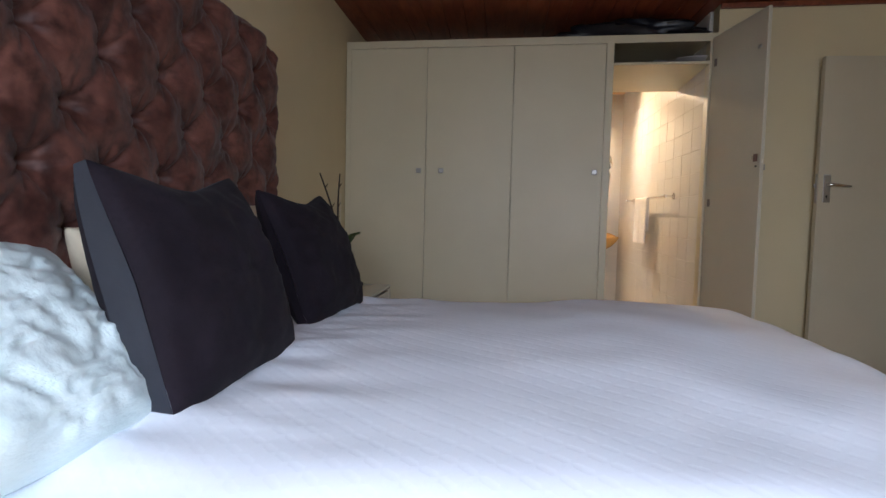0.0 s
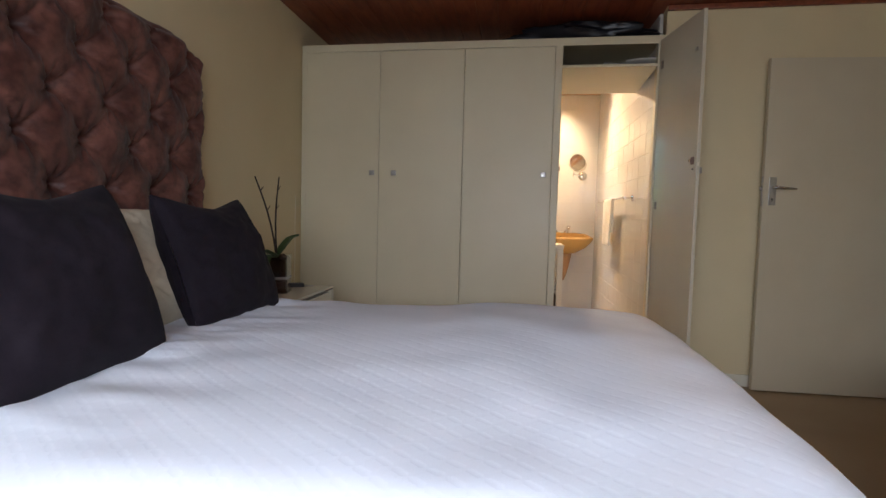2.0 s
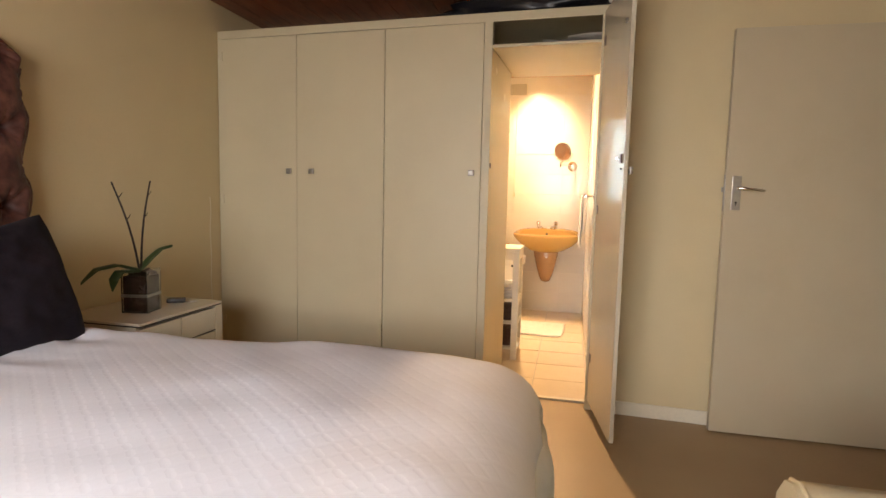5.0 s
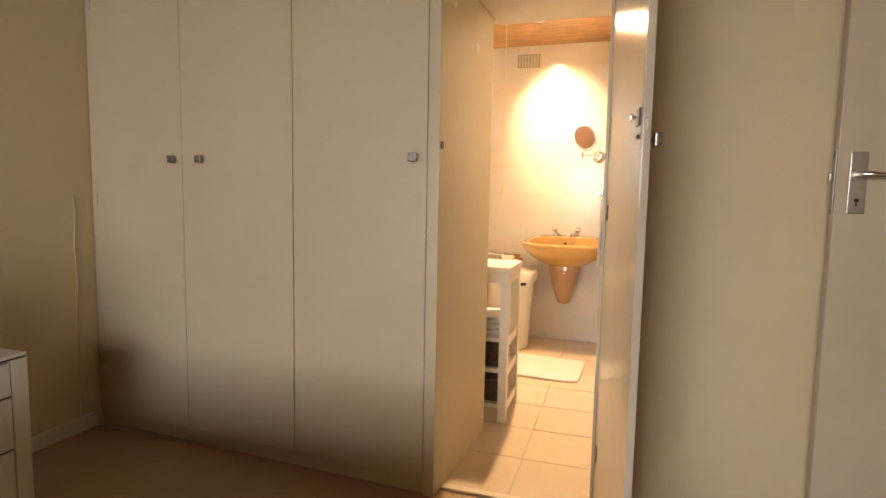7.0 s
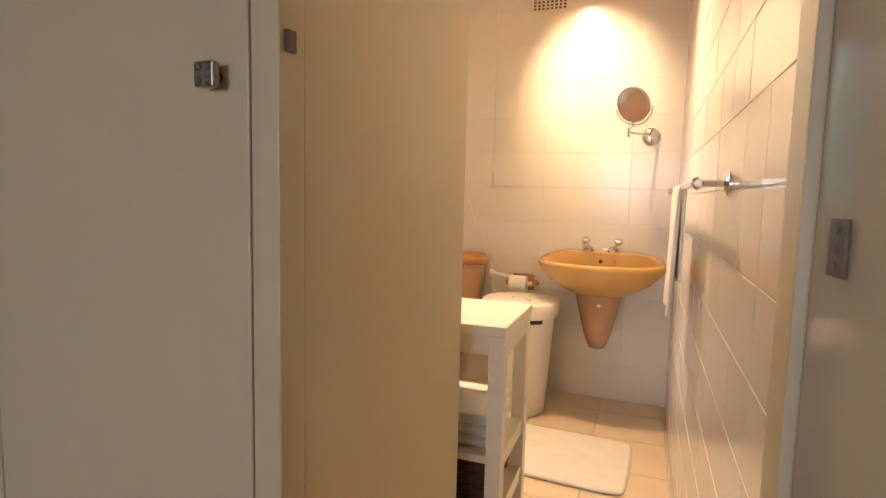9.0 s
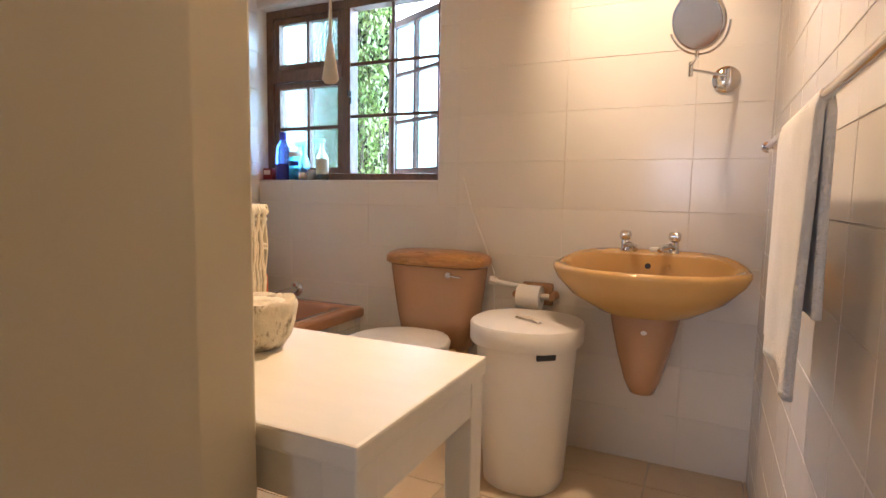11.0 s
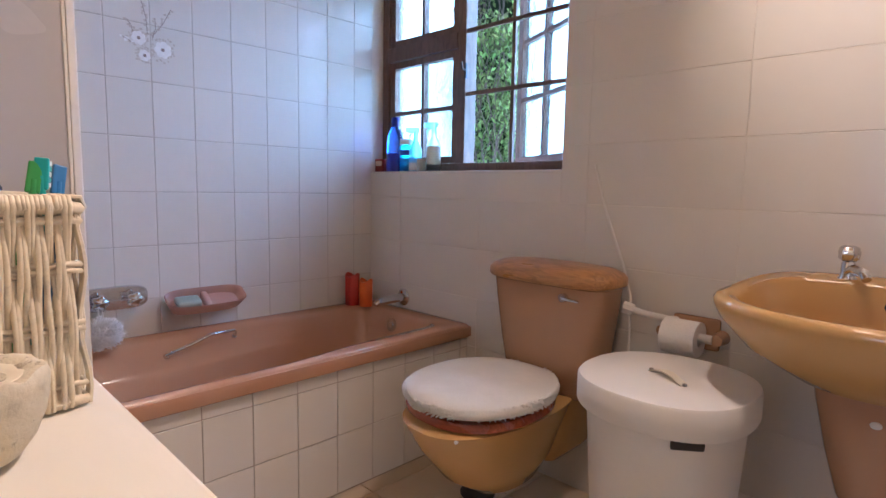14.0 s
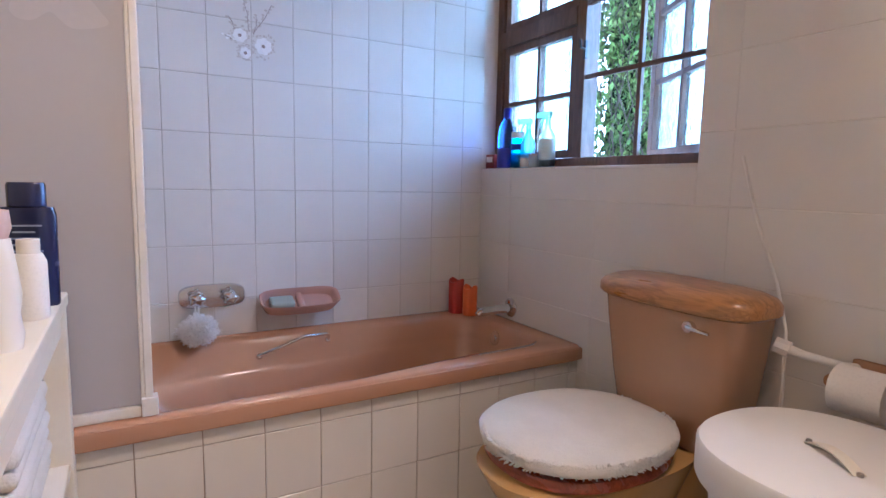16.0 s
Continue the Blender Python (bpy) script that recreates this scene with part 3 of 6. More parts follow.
# ---- pillows and cushions ----
def pillow_bm(w, h, d, seed, wrinkle=0.008, ears=0.12):
    """A stuffed cushion: w along x, h along z, d deep along y, with pointed corners."""
    bm = bmesh.new()
    n = 72
    for sign in (-1, 1):
        def f(u, v, sign=sign):
            a, b = 2 * u - 1, 2 * v - 1
            full = (1 - abs(a) ** 2.6) * (1 - abs(b) ** 2.6)
            pull = 1 - ears * (1 - abs(a * b)) * max(abs(a), abs(b)) ** 3
            p = Vector((a * w / 2 * pull, 0, b * h / 2 * pull))
            q = Vector((a * 3 + seed, b * 3, sign * 2))
            warp = Vector((noise.noise(q), noise.noise(q + Vector((7, 2, 5))), 0))
            bump = wrinkle * (noise.noise(q) - 1.3 * abs(noise.noise(q * 1.6 + warp * 1.4)) - 0.8 * abs(noise.noise(q * 3.7 + warp * 2.0)) + 0.8)
            p.y = sign * (d / 2 * max(full, 0) ** 0.45 + bump * min(1, full * 3))
            return p
        sheet(bm, f, n, n)
    bmesh.ops.remove_doubles(bm, verts=bm.verts, dist=0.0008)
    return bm


def cushion(label, m, w, h, d, seed, mat, edge, border, sag):
    """A box cushion: two puffed faces a border apart, its upper edge sagging between stiff corners."""
    c = thing("scatter_cushion", label, "cushion", m, "scatter cushions on the bed")
    n = 44

    def outline(a, b):
        pull = 1 - 0.07 * (1 - abs(a * b)) * max(abs(a), abs(b)) ** 3 - 0.045 * abs(a * b) ** 5
        x, z = a * w / 2 * pull, b * h / 2 * pull
        z -= sag * max(0, b) ** 2 * (1 - a * a) ** 1.2
        x *= 1 - 0.05 * max(0, b)
        return x, z

    def width(a, b):
        return border * (1 - 0.62 * max(0, b) ** 1.5 - 0.25 * max(0, -b) ** 4)

    def face(sign):
        def f(u, v):
            a, b = 2 * u - 1, 2 * v - 1
            x, z = outline(a, b)
            full = max(0, (1 - abs(a) ** 2.4) * (1 - abs(b) ** 2.4))
            fold = noise.noise(Vector((a * 2.5 + seed, b * 2.5, sign * 2))) + 0.5 * noise.noise(Vector((a * 6, b * 6 + seed, sign)))
            fold -= 0.8 * abs(noise.noise(Vector((a * 2 + seed, b * 7, 4)))) * (1 - 0.6 * abs(b))
            return Vector((x, sign * (width(a, b) / 2 + (d - border) / 2 * full ** 0.5 + 0.012 * fold * min(1, full * 3)), z))
        return sheet(bmesh.new(), f, n, n)
    part("front", face(-1), mat, c, smooth=80)
    part("back", face(1), mat, c, smooth=80)
    ring = [(-1 + 2 * k / n, -1) for k in range(n)] + [(1, -1 + 2 * k / n) for k in range(n)] + [(1 - 2 * k / n, 1) for k in range(n)] + [(-1, 1 - 2 * k / n) for k in range(n)]
    bm = bmesh.new()
    rows = []
    for a, b in ring:
        x, z = outline(a, b)
        q = width(a, b) / 2
        out = 1 + 0.012 * (1 - abs(a * b))
        rows.append([bm.verts.new((x * (out if t else 1), t * q, z * (out if t == 0 else 1))) for t in (-1, -0.5, 0, 0.5, 1)])
    for r0, r1 in zip(rows, rows[1:] + rows[:1]):
        for k in range(4):
            bm.faces.new((r0[k], r0[k + 1], r1[k + 1], r1[k]))
    part("gusset", bm, edge, c, smooth=80)
    return c


cushion("large charcoal velvet cushion with a grey gusset leaning on pillows", pose(-0.845, 1.085, 0.862, -20, 0, 88), 0.57, 0.54, 0.22, 1, M_CUSHION, M_CUSHSIDE, 0.072, 0.05)
cushion("charcoal velvet cushion propped against a cream pillow", pose(-0.845, 1.865, 0.862, -22, 0, 86), 0.57, 0.51, 0.20, 7, M_CUSHION, M_CUSHION, 0.03, 0.05)
solo("pillow", pillow_bm(0.72, 0.46, 0.21, 3, 0.017, 0.03), M_SATIN, "rumpled pale mint satin pillow beside the cushion", "pillow", pose(-1.00, 0.56, 0.768, -46, 0, 82), smooth=80)
solo("pillow", pillow_bm(0.70, 0.46, 0.18, 5, 0.012, 0.03), M_CREAMCLOTH, "cream cotton pillow standing behind the cushions", "pillow", pose(-1.02, 1.78, 0.835, -30, 0, 88), smooth=80)
solo("pillow", pillow_bm(0.52, 0.46, 0.18, 9, 0.010, 0.03), M_CREAMCLOTH, "cream cotton pillow behind the large cushion", "pillow", pose(-1.08, 1.32, 0.76, -24, 0, 90), smooth=80)

# ---- bedside table ----
M_MGLASS = paint("back_painted_white_glass", (0.74, 0.70, 0.58), (0.70, 0.66, 0.54), 0.06, 3, 30, 0.0, spread=0.03)
NX0, NX1, NY0, NY1, NZ = -1.255, -0.785, 2.46, 3.045, 0.606
ns = thing("bedside_table", "white glass-clad bedside table with drawers", "bedside table")
part("top", boxes((NX0, NX1, NY0, NY1, NZ - 0.012, NZ), bevel=0.002), M_MGLASS, ns)
# solid black strip stands in for the shadow under the top
part("edge_shadow_gap", boxes((NX0 + 0.004, NX1 - 0.003, NY0 + 0.004, NY1 - 0.004, NZ - 0.018, NZ - 0.0125)), M_BLACK, ns)
part("side", boxes((NX0, NX1 - 0.022, NY0, NY0 + 0.02, 0.06, NZ - 0.019)), M_MGLASS, ns)
part("side", boxes((NX0, NX1 - 0.022, NY1 - 0.05, NY1, 0.06, NZ - 0.019)), M_MGLASS, ns)
part("back", boxes((NX0, NX0 + 0.015, NY0 + 0.021, NY1 - 0.051, 0.06, NZ - 0.02)), M_MGLASS, ns)
part("base", boxes((NX0, NX1 - 0.022, NY0, NY1, 0.02, 0.058)), M_MGLASS, ns)
part("end_post", boxes((NX1 - 0.021, NX1 - 0.001, NY1 - 0.055, NY1, 0.02, NZ - 0.019), bevel=0.002), M_MGLASS, ns)
for y0, y1 in ((NY0, NY0 + 0.262), (NY0 + 0.268, NY1 - 0.06)):
    for z0, z1 in ((0.46, 0.578), (0.27, 0.455), (0.08, 0.265)):
        dr = part("drawer", boxes((NX1 - 0.020, NX1 - 0.001, y0, y1, z0, z1), bevel=0.002), M_MGLASS, ns)
        part("bevel_strip", boxes((NX1 - 0.001, NX1 + 0.001, y0 + 0.002, y1 - 0.002, z0, z0 + 0.004)), M_BLACK, dr)

orchid = thing("potted_orchid", "bare-stemmed orchid with two dark leaves in a glass cube of bark", "plant", pose(-0.985, 2.70, NZ, 0, 0, 12))
bm = boxes((-0.062, 0.062, -0.062, 0.062, 0, 0.006))
for a in ((-0.062, -0.058, -0.062, 0.062), (0.058, 0.062, -0.062, 0.062), (-0.058, 0.058, -0.062, -0.058), (-0.058, 0.058, 0.058, 0.062)):
    box(bm, *a, 0.006, 0.205)
vase = part("vase", bm, M_GLASS, orchid, "clear square glass vase")
part("ribbon", boxes((-0.064, 0.064, -0.064, 0.064, 0.075, 0.088), bevel=0.002), M_STEEL, vase, "silver band round the vase")
bk = bmesh.new()
rnd = random.Random(3)
for k in range(150):
    c = Vector((rnd.uniform(-0.050, 0.050), rnd.uniform(-0.050, 0.050), rnd.uniform(0.014, 0.19)))
    s = rnd.uniform(0.008, 0.02)
    box(bk, -s, s, -s * 0.6, s * 0.6, -s * 0.5, s * 0.5, m=Matrix.Translation(c) @ Euler((rnd.random() * 3, rnd.random() * 3, rnd.random() * 3)).to_matrix().to_4x4())
box(bk, -0.055, 0.055, -0.055, 0.055, 0.008, 0.175)
part("bark", bk, paint("dark_bark", (0.045, 0.022, 0.014), (0.09, 0.045, 0.028), 0.8, 30, 90, 0.6), orchid)
M_ORCHID = paint("dark_orchid_leaf", (0.030, 0.065, 0.020), (0.045, 0.085, 0.028), 0.35, 14, 60, 0.15)
M_STEM = plain("dry_brown_stem", (0.030, 0.018, 0.012), 0.7)


def leaf_bm(pts, width):
    pts = [Vector(p) for p in pts]
    n = len(pts) - 1
    def f(u, v):
        t = u * n
        i = min(int(t), n - 1)
        p = pts[i].lerp(pts[i + 1], t - i)
        d = (pts[i + 1] - pts[i]).normalized()
        side = d.cross(Vector((0, 0, 1))).normalized()
        w = width * math.sin(math.pi * min(1, 0.12 + 0.86 * u)) ** 0.8
        return p + side * (v - 0.5) * w + Vector((0, 0, 0.012 * (2 * v - 1) ** 2))
    return sheet(bmesh.new(), f, 18, 6)


for pts, w in (([(0, 0, 0.19), (0.02, 0.05, 0.24), (0.05, 0.10, 0.285), (0.09, 0.13, 0.30)], 0.055),
               ([(0, 0, 0.19), (-0.05, -0.10, 0.225), (-0.09, -0.19, 0.215), (-0.11, -0.27, 0.165)], 0.05),
               ([(0, 0, 0.19), (-0.03, -0.12, 0.20), (-0.02, -0.18, 0.17), (-0.01, -0.21, 0.13)], 0.045)):
    lf = part("leaf", leaf_bm(pts, w), M_ORCHID, orchid, smooth=80)
    so = lf.modifiers.new("thickness", "SOLIDIFY")
    so.thickness = 0.003
for tip, bend in (((-0.115, -0.025, 0.618), 0.02), ((-0.025, 0.150, 0.628), -0.015)):
    bm = bmesh.new()
    tube(bm, [(0, 0, 0.15)] + [(tip[0] * t + bend * math.sin(3.1 * t), tip[1] * t, 0.15 + (tip[2] - 0.15) * t) for t in (0.15, 0.3, 0.45, 0.6, 0.75, 0.9, 1)], [0.0058, 0.0056, 0.0052, 0.005, 0.0048, 0.0044, 0.004, 0.0036], 7)
    for t in (0.62, 0.84):
        p = Vector((tip[0] * t + bend * math.sin(3.1 * t), tip[1] * t, 0.15 + (tip[2] - 0.15) * t))
        tube(bm, [p, p + Vector((0.008, 0.006, 0.012)), p + Vector((0.014, 0.010, 0.026))], [0.003, 0.0025, 0.0012], 6)
    part("flower_stem", bm, M_STEM, orchid, smooth=80)
keys = thing("key_fob", "black car key fob with metal keys on the bedside table", "keys", pose(-0.97, 2.92, NZ, 0, 0, 35))
part("fob", boxes((-0.045, 0.045, -0.024, 0.024, 0.001, 0.024), bevel=0.007), M_BLACK, keys)
bm = tube(bmesh.new(), [(0.05 + 0.014 * math.cos(k * math.tau / 16), 0.014 * math.sin(k * math.tau / 16), 0.004) for k in range(16)], 0.0015, 6, closed=True)
box(bm, 0.058, 0.108, -0.004, 0.004, 0.001, 0.004)
box(bm, 0.060, 0.100, 0.008, 0.014, 0.001, 0.004)
part("key", bm, M_STEEL, keys)
# lamp flex down the wall beside the wardrobe
bm = tube(bmesh.new(), [(-1.270, 3.63 + 0.004 * math.sin(k), 1.15 - 0.05 * k) for k in range(22)], 0.0022, 6)
solo("cable", bm, M_SKIRT, "thin cream cable hanging down the wall", "cable", smooth=80)

# ---- armchair ----
ac = thing("armchair", "cream leather armchair with piped rolled arms", "armchair")
AX0, AX1 = 1.50, 2.28


def arm_bm(y0, y1):
    bm = bmesh.new()
    prof = [(y0 + 0.015, 0.06), (y0 + 0.012, 0.30), (y0, 0.47), (y0 + 0.01, 0.55), (y0 + 0.05, 0.597), ((y0 + y1) / 2, 0.61), (y1 - 0.05, 0.597), (y1 - 0.01, 0.55), (y1, 0.47), (y1 - 0.012, 0.30), (y1 - 0.015, 0.06)]
    rings = []
    for x, k in ((AX0 + 0.0, 0.93), (AX0 + 0.012, 0.98), (AX0 + 0.03, 1.0), (AX0 + 0.3, 1.0), (AX1 - 0.1, 1.0)):
        c = (y0 + y1) / 2
        rings.append([bm.verts.new((x, c + (y - c) * k, 0.06 + (z - 0.06) * (0.985 + 0.015 * k))) for y, z in prof])
    for a, b in zip(rings, rings[1:]):
        for i in range(len(prof) - 1):
            bm.faces.new((a[i], a[i + 1], b[i + 1], b[i]))
        bm.faces.new((a[-1], a[0], b[0], b[-1]))
    bm.faces.new(rings[0])
    bm.faces.new(rings[-1][::-1])
    return bm, [(AX0 + 0.016, y, z) for y, z in prof]


for y0, y1 in ((1.60, 1.80), (0.92, 1.12)):
    bm, line = arm_bm(y0, y1)
    a = part("arm", bm, M_LEATHER, ac, smooth=60)
    part("piping", tube(bmesh.new(), line, 0.006, 8), M_LEATHER, a, smooth=80)
part("seat", boxes((AX0 + 0.02, AX1 - 0.12, 1.122, 1.598, 0.24, 0.44), bevel=0.04), M_LEATHER, ac, smooth=60)
part("seat_base", boxes((AX0 + 0.03, AX1 - 0.1, 1.122, 1.598, 0.06, 0.238), bevel=0.01), M_LEATHER, ac)
part("backrest", boxes((AX1 - 0.115, AX1 + 0.06, 0.93, 1.79, 0.06, 0.88), bevel=0.05), M_LEATHER, ac, smooth=60)
for x in (AX0 + 0.06, AX1 - 0.02):
    for y in (1.0, 1.72):
        part("foot", lathe(bmesh.new(), [(0.02, 0), (0.026, 0.062)], 12), M_FRAME, ac, m=pose(x, y, 0))

# ---- bathroom window ----
WY = 6.395
wn1 = structure("window_1", boxes((XL, XL + 0.045, WY, WY + 0.07, SILL, HEAD), (WX - 0.045, WX, WY, WY + 0.07, SILL, HEAD), (XL + 0.045, WX - 0.045, WY, WY + 0.07, SILL, SILL + 0.035),
                (XL + 0.045, WX - 0.045, WY, WY + 0.07, HEAD - 0.045, HEAD), (-0.755, -0.708, WY, WY + 0.07, SILL + 0.035, HEAD - 0.045),
                (XL + 0.045, -0.755, WY - 0.004, WY + 0.07, 1.672, 1.738), bevel=0.003), M_FRAME, "dark timber casement window with pebbled panes, one side open", "window")
lx0, lx1 = XL + 0.048, -0.758
for z0, z1, rows in ((1.184, 1.669, 2), (1.741, HEAD - 0.048, 1)):
    sash = part("sash", boxes((lx0, lx0 + 0.035, WY + 0.01, WY + 0.05, z0, z1), (lx1 - 0.035, lx1, WY + 0.01, WY + 0.05, z0, z1), (lx0 + 0.035, lx1 - 0.035, WY + 0.01, WY + 0.05, z0, z0 + 0.03),
                (lx0 + 0.035, lx1 - 0.035, WY + 0.01, WY + 0.05, z1 - 0.03, z1), bevel=0.002), M_FRAME, wn1)
    mid = (lx0 + lx1) / 2
    part("glazing_bar", boxes((mid - 0.009, mid + 0.009, WY + 0.012, WY + 0.045, z0 + 0.03, z1 - 0.03)), M_FRAME, sash)
    zs = [z0 + 0.03 + (z1 - z0 - 0.06) * k / rows for k in range(rows + 1)]
    for k in range(1, rows):
        part("glazing_bar", boxes((lx0 + 0.035, lx1 - 0.035, WY + 0.014, WY + 0.043, zs[k] - 0.009, zs[k] + 0.009)), M_FRAME, sash)
    for a, b in ((lx0 + 0.035, mid - 0.009), (mid + 0.009, lx1 - 0.035)):
        for za, zb in zip(zs, zs[1:]):
            p = part("pane", boxes((a, b, WY + 0.027, WY + 0.031, za, zb)), M_FROST, sash)
            p.visible_shadow = False
# slim bars across the open half
for x in (-0.458,):
    part("burglar_bar", boxes((x - 0.008, x + 0.008, WY + 0.006, WY + 0.022, SILL + 0.035, HEAD - 0.045), bevel=0.002), M_FRAME, wn1)
for z in (1.473, 1.735):
    part("burglar_bar", boxes((-0.708, WX - 0.045, WY + 0.004, WY + 0.02, z - 0.008, z + 0.008), bevel=0.002), M_FRAME, wn1)
# the open casement, hung on the far jamb
cz0, cz1, cw = 1.184, HEAD - 0.048, 0.495
cas = part("casement", boxes((-cw, -cw + 0.04, -0.02, 0.02, cz0, cz1), (-0.04, 0, -0.02, 0.02, cz0, cz1), (-cw + 0.04, -0.04, -0.02, 0.02, cz0, cz0 + 0.035), (-cw + 0.04, -0.04, -0.02, 0.02, cz1 - 0.035, cz1), bevel=0.002),
           M_FRAME, wn1, "casement pushed open outwards", m=pose(WX - 0.048, WY + 0.095, 0, 0, 0, -27))
cm = -cw / 2
part("glazing_bar", boxes((cm - 0.009, cm + 0.009, -0.016, 0.016, cz0 + 0.035, cz1 - 0.035)), M_FRAME, cas)
zs = [cz0 + 0.035 + (cz1 - cz0 - 0.07) * k / 3 for k in range(4)]
for k in (1, 2):
    part("glazing_bar", boxes((-cw + 0.04, -0.04, -0.015, 0.015, zs[k] - 0.009, zs[k] + 0.009)), M_FRAME, cas)
for a, b in ((-cw + 0.04, cm - 0.009), (cm + 0.009, -0.04)):
    for za, zb in zip(zs, zs[1:]):
        p = part("pane", boxes((a, b, -0.002, 0.002, za, zb)), M_FROST, cas)
        p.visible_shadow = False
bm = boxes((-0.704, -0.694, WY - 0.012, WY - 0.001, 1.535, 1.60), bevel=0.002)
tube(bm, [(-0.699, WY - 0.012, 1.57), (-0.699, WY - 0.03, 1.572), (-0.699, WY - 0.034, 1.60)], 0.005, 8)
part("window_catch", bm, M_BLACK, wn1)
structure("window_sill", boxes((XL + 0.001, WX - 0.001, YB - 0.004, WY - 0.001, SILL - 0.012, SILL), bevel=0.003), M_TILE, "white glazed tile sill", "sill")
structure("window_reveal", boxes((WX, WX + 0.005, YB + 0.0025, WY + 0.12, SILL, HEAD)), M_TILE, "white tiled window reveal", "reveal")

# ---- bath ----
BY_0, BXF, BTOP = 4.62, -0.575, 0.508
bath = thing("bathtub", "dusty rose enamelled built-in bathtub", "bathtub")


def bath_fn():
    """A built-in tub whose head end flares out to both sides above the deep part."""
    bm = bmesh.new()
    x0, x1, y0, y1 = XL + 0.001, BXF, BY_0, YB - 0.003
    cx, cy = (x0 + x1) / 2, (y0 + y1) / 2
    n = 160
    hx, hy = (x1 - x0) / 2, (y1 - y0) / 2

    def loop(head, tap, end, z, power, slope=0.0):
        """Inset from the outer edge at the head half and at the tap half, and from both ends; slope lifts the head end off its wall."""
        out = []
        for k in range(n):
            a = k * math.tau / n
            c, t = math.cos(a), math.sin(a)
            ny = math.copysign(abs(t) ** (2 / power), t)
            y = cy + (hy - end) * ny + slope * max(0, -ny) ** 3
            w = min(1, max(0, (y - 5.60) / 0.12))
            w = w * w * (3 - 2 * w)
            out.append(bm.verts.new((cx + (hx - head - (tap - head) * w) * math.copysign(abs(c) ** (2 / power), c), y, z)))
        return out
    rows = [loop(0, 0, 0, BTOP - 0.055, 60), loop(0, 0, 0, BTOP - 0.012, 60), loop(0.004, 0.004, 0.004, BTOP - 0.003, 50), loop(0.012, 0.012, 0.012, BTOP, 40),
            loop(0.030, 0.082, 0.085, BTOP - 0.001, 11), loop(0.038, 0.090, 0.095, BTOP - 0.006, 10), loop(0.048, 0.097, 0.105, BTOP - 0.022, 9, 0.02),
            loop(0.096, 0.106, 0.12, BTOP - 0.085, 8, 0.08), loop(0.122, 0.110, 0.125, BTOP - 0.105, 8, 0.11), loop(0.136, 0.116, 0.135, BTOP - 0.125, 7, 0.14), loop(0.152, 0.132, 0.16, BTOP - 0.25, 6, 0.26),
            loop(0.172, 0.145, 0.19, BTOP - 0.34, 5, 0.33), loop(0.21, 0.19, 0.25, BTOP - 0.38, 4, 0.38), loop(0.31, 0.30, 0.5, BTOP - 0.388, 3, 0.3)]
    for a, b in zip(rows, rows[1:]):
        for k in range(n):
            bm.faces.new((a[k], a[(k + 1) % n], b[(k + 1) % n], b[k]))
    bm.faces.new(rows[-1])
    return bm


part("tub", bath_fn(), M_BATH, bath, smooth=50)
bm = boxes((BXF - 0.010, BXF + 0.004, BY_0, YB - 0.004, BTOP - 0.052, BTOP - 0.010), bevel=0.004)
part("front_lip", bm, M_BATH, bath, smooth=50)
panel = part("panel", boxes((BXF - 0.055, BXF - 0.022, BY_0, YB - 0.003, 0, BTOP - 0.05)), M_GROUTD, bath, "grouted panel faced with white tiles")
bm = tube(bmesh.new(), [(0, 0, 0), (0, -0.012, 0)], 0.030, 20)
tube(bm, [(0, -0.012, 0), (0, -0.016, 0)], 0.012, 12)
part("overflow", bm, M_CHROME, bath, "chrome overflow rosette", m=pose(-0.955, 6.215, 0.447, -12, 0, 0))
bm = bmesh.new()
tube(bm, [(-1.185, 5.315, 0.428), (-1.168, 5.315, 0.440)], [0.016, 0.009], 14)
tube(bm, [(-1.195, 5.575, 0.456), (-1.178, 5.575, 0.466)], [0.014, 0.008], 14)
tube(bm, [(-1.170, 5.312, 0.438), (-1.160, 5.325, 0.446), (-1.148, 5.40, 0.472), (-1.146, 5.462, 0.494), (-1.149, 5.475, 0.496), (-1.160, 5.565, 0.494), (-1.166, 5.573, 0.482), (-1.180, 5.576, 0.466)], 0.0062, 12)
part("grab_handle", bm, M_CHROME, bath, "bent chrome grab handle", smooth=60)

sp = thing("bath_spout", "chrome wall-mounted bath spout", "tap", pose(-1.005, YB - 0.002, 0.556))
bm = lathe(bmesh.new(), [(0.040, 0), (0.040, 0.006), (0.030, 0.014), (0.0, 0.014)], 24)
part("flange", bm, M_CHROME, sp, m=pose(0, 0, 0, 90, 0, 0), smooth=50)
part("spout", tube(bmesh.new(), [(0, -0.01, 0), (0, -0.07, -0.002), (0, -0.145, -0.006), (0, -0.165, -0.009), (0, -0.172, -0.016)], [0.020, 0.019, 0.018, 0.017, 0.013], 16), M_CHROME, sp, smooth=60)
tp = thing("bath_tap_plate", "oval chrome bath mixer plate with two star handles", "tap", pose(XL, 5.172, 0.655))
bm = oval(bmesh.new(), [(0, 0.040, 0.112, 0, 3.6), (0, 0.040, 0.112, 0.007, 3.6), (0, 0.037, 0.109, 0.012, 3.6), (0, 0.02, 0.09, 0.013, 3.6)], 60)
part("plate", bm, M_CHROME, tp, m=pose(0.001, 0, 0, 0, 90, 0), smooth=50)
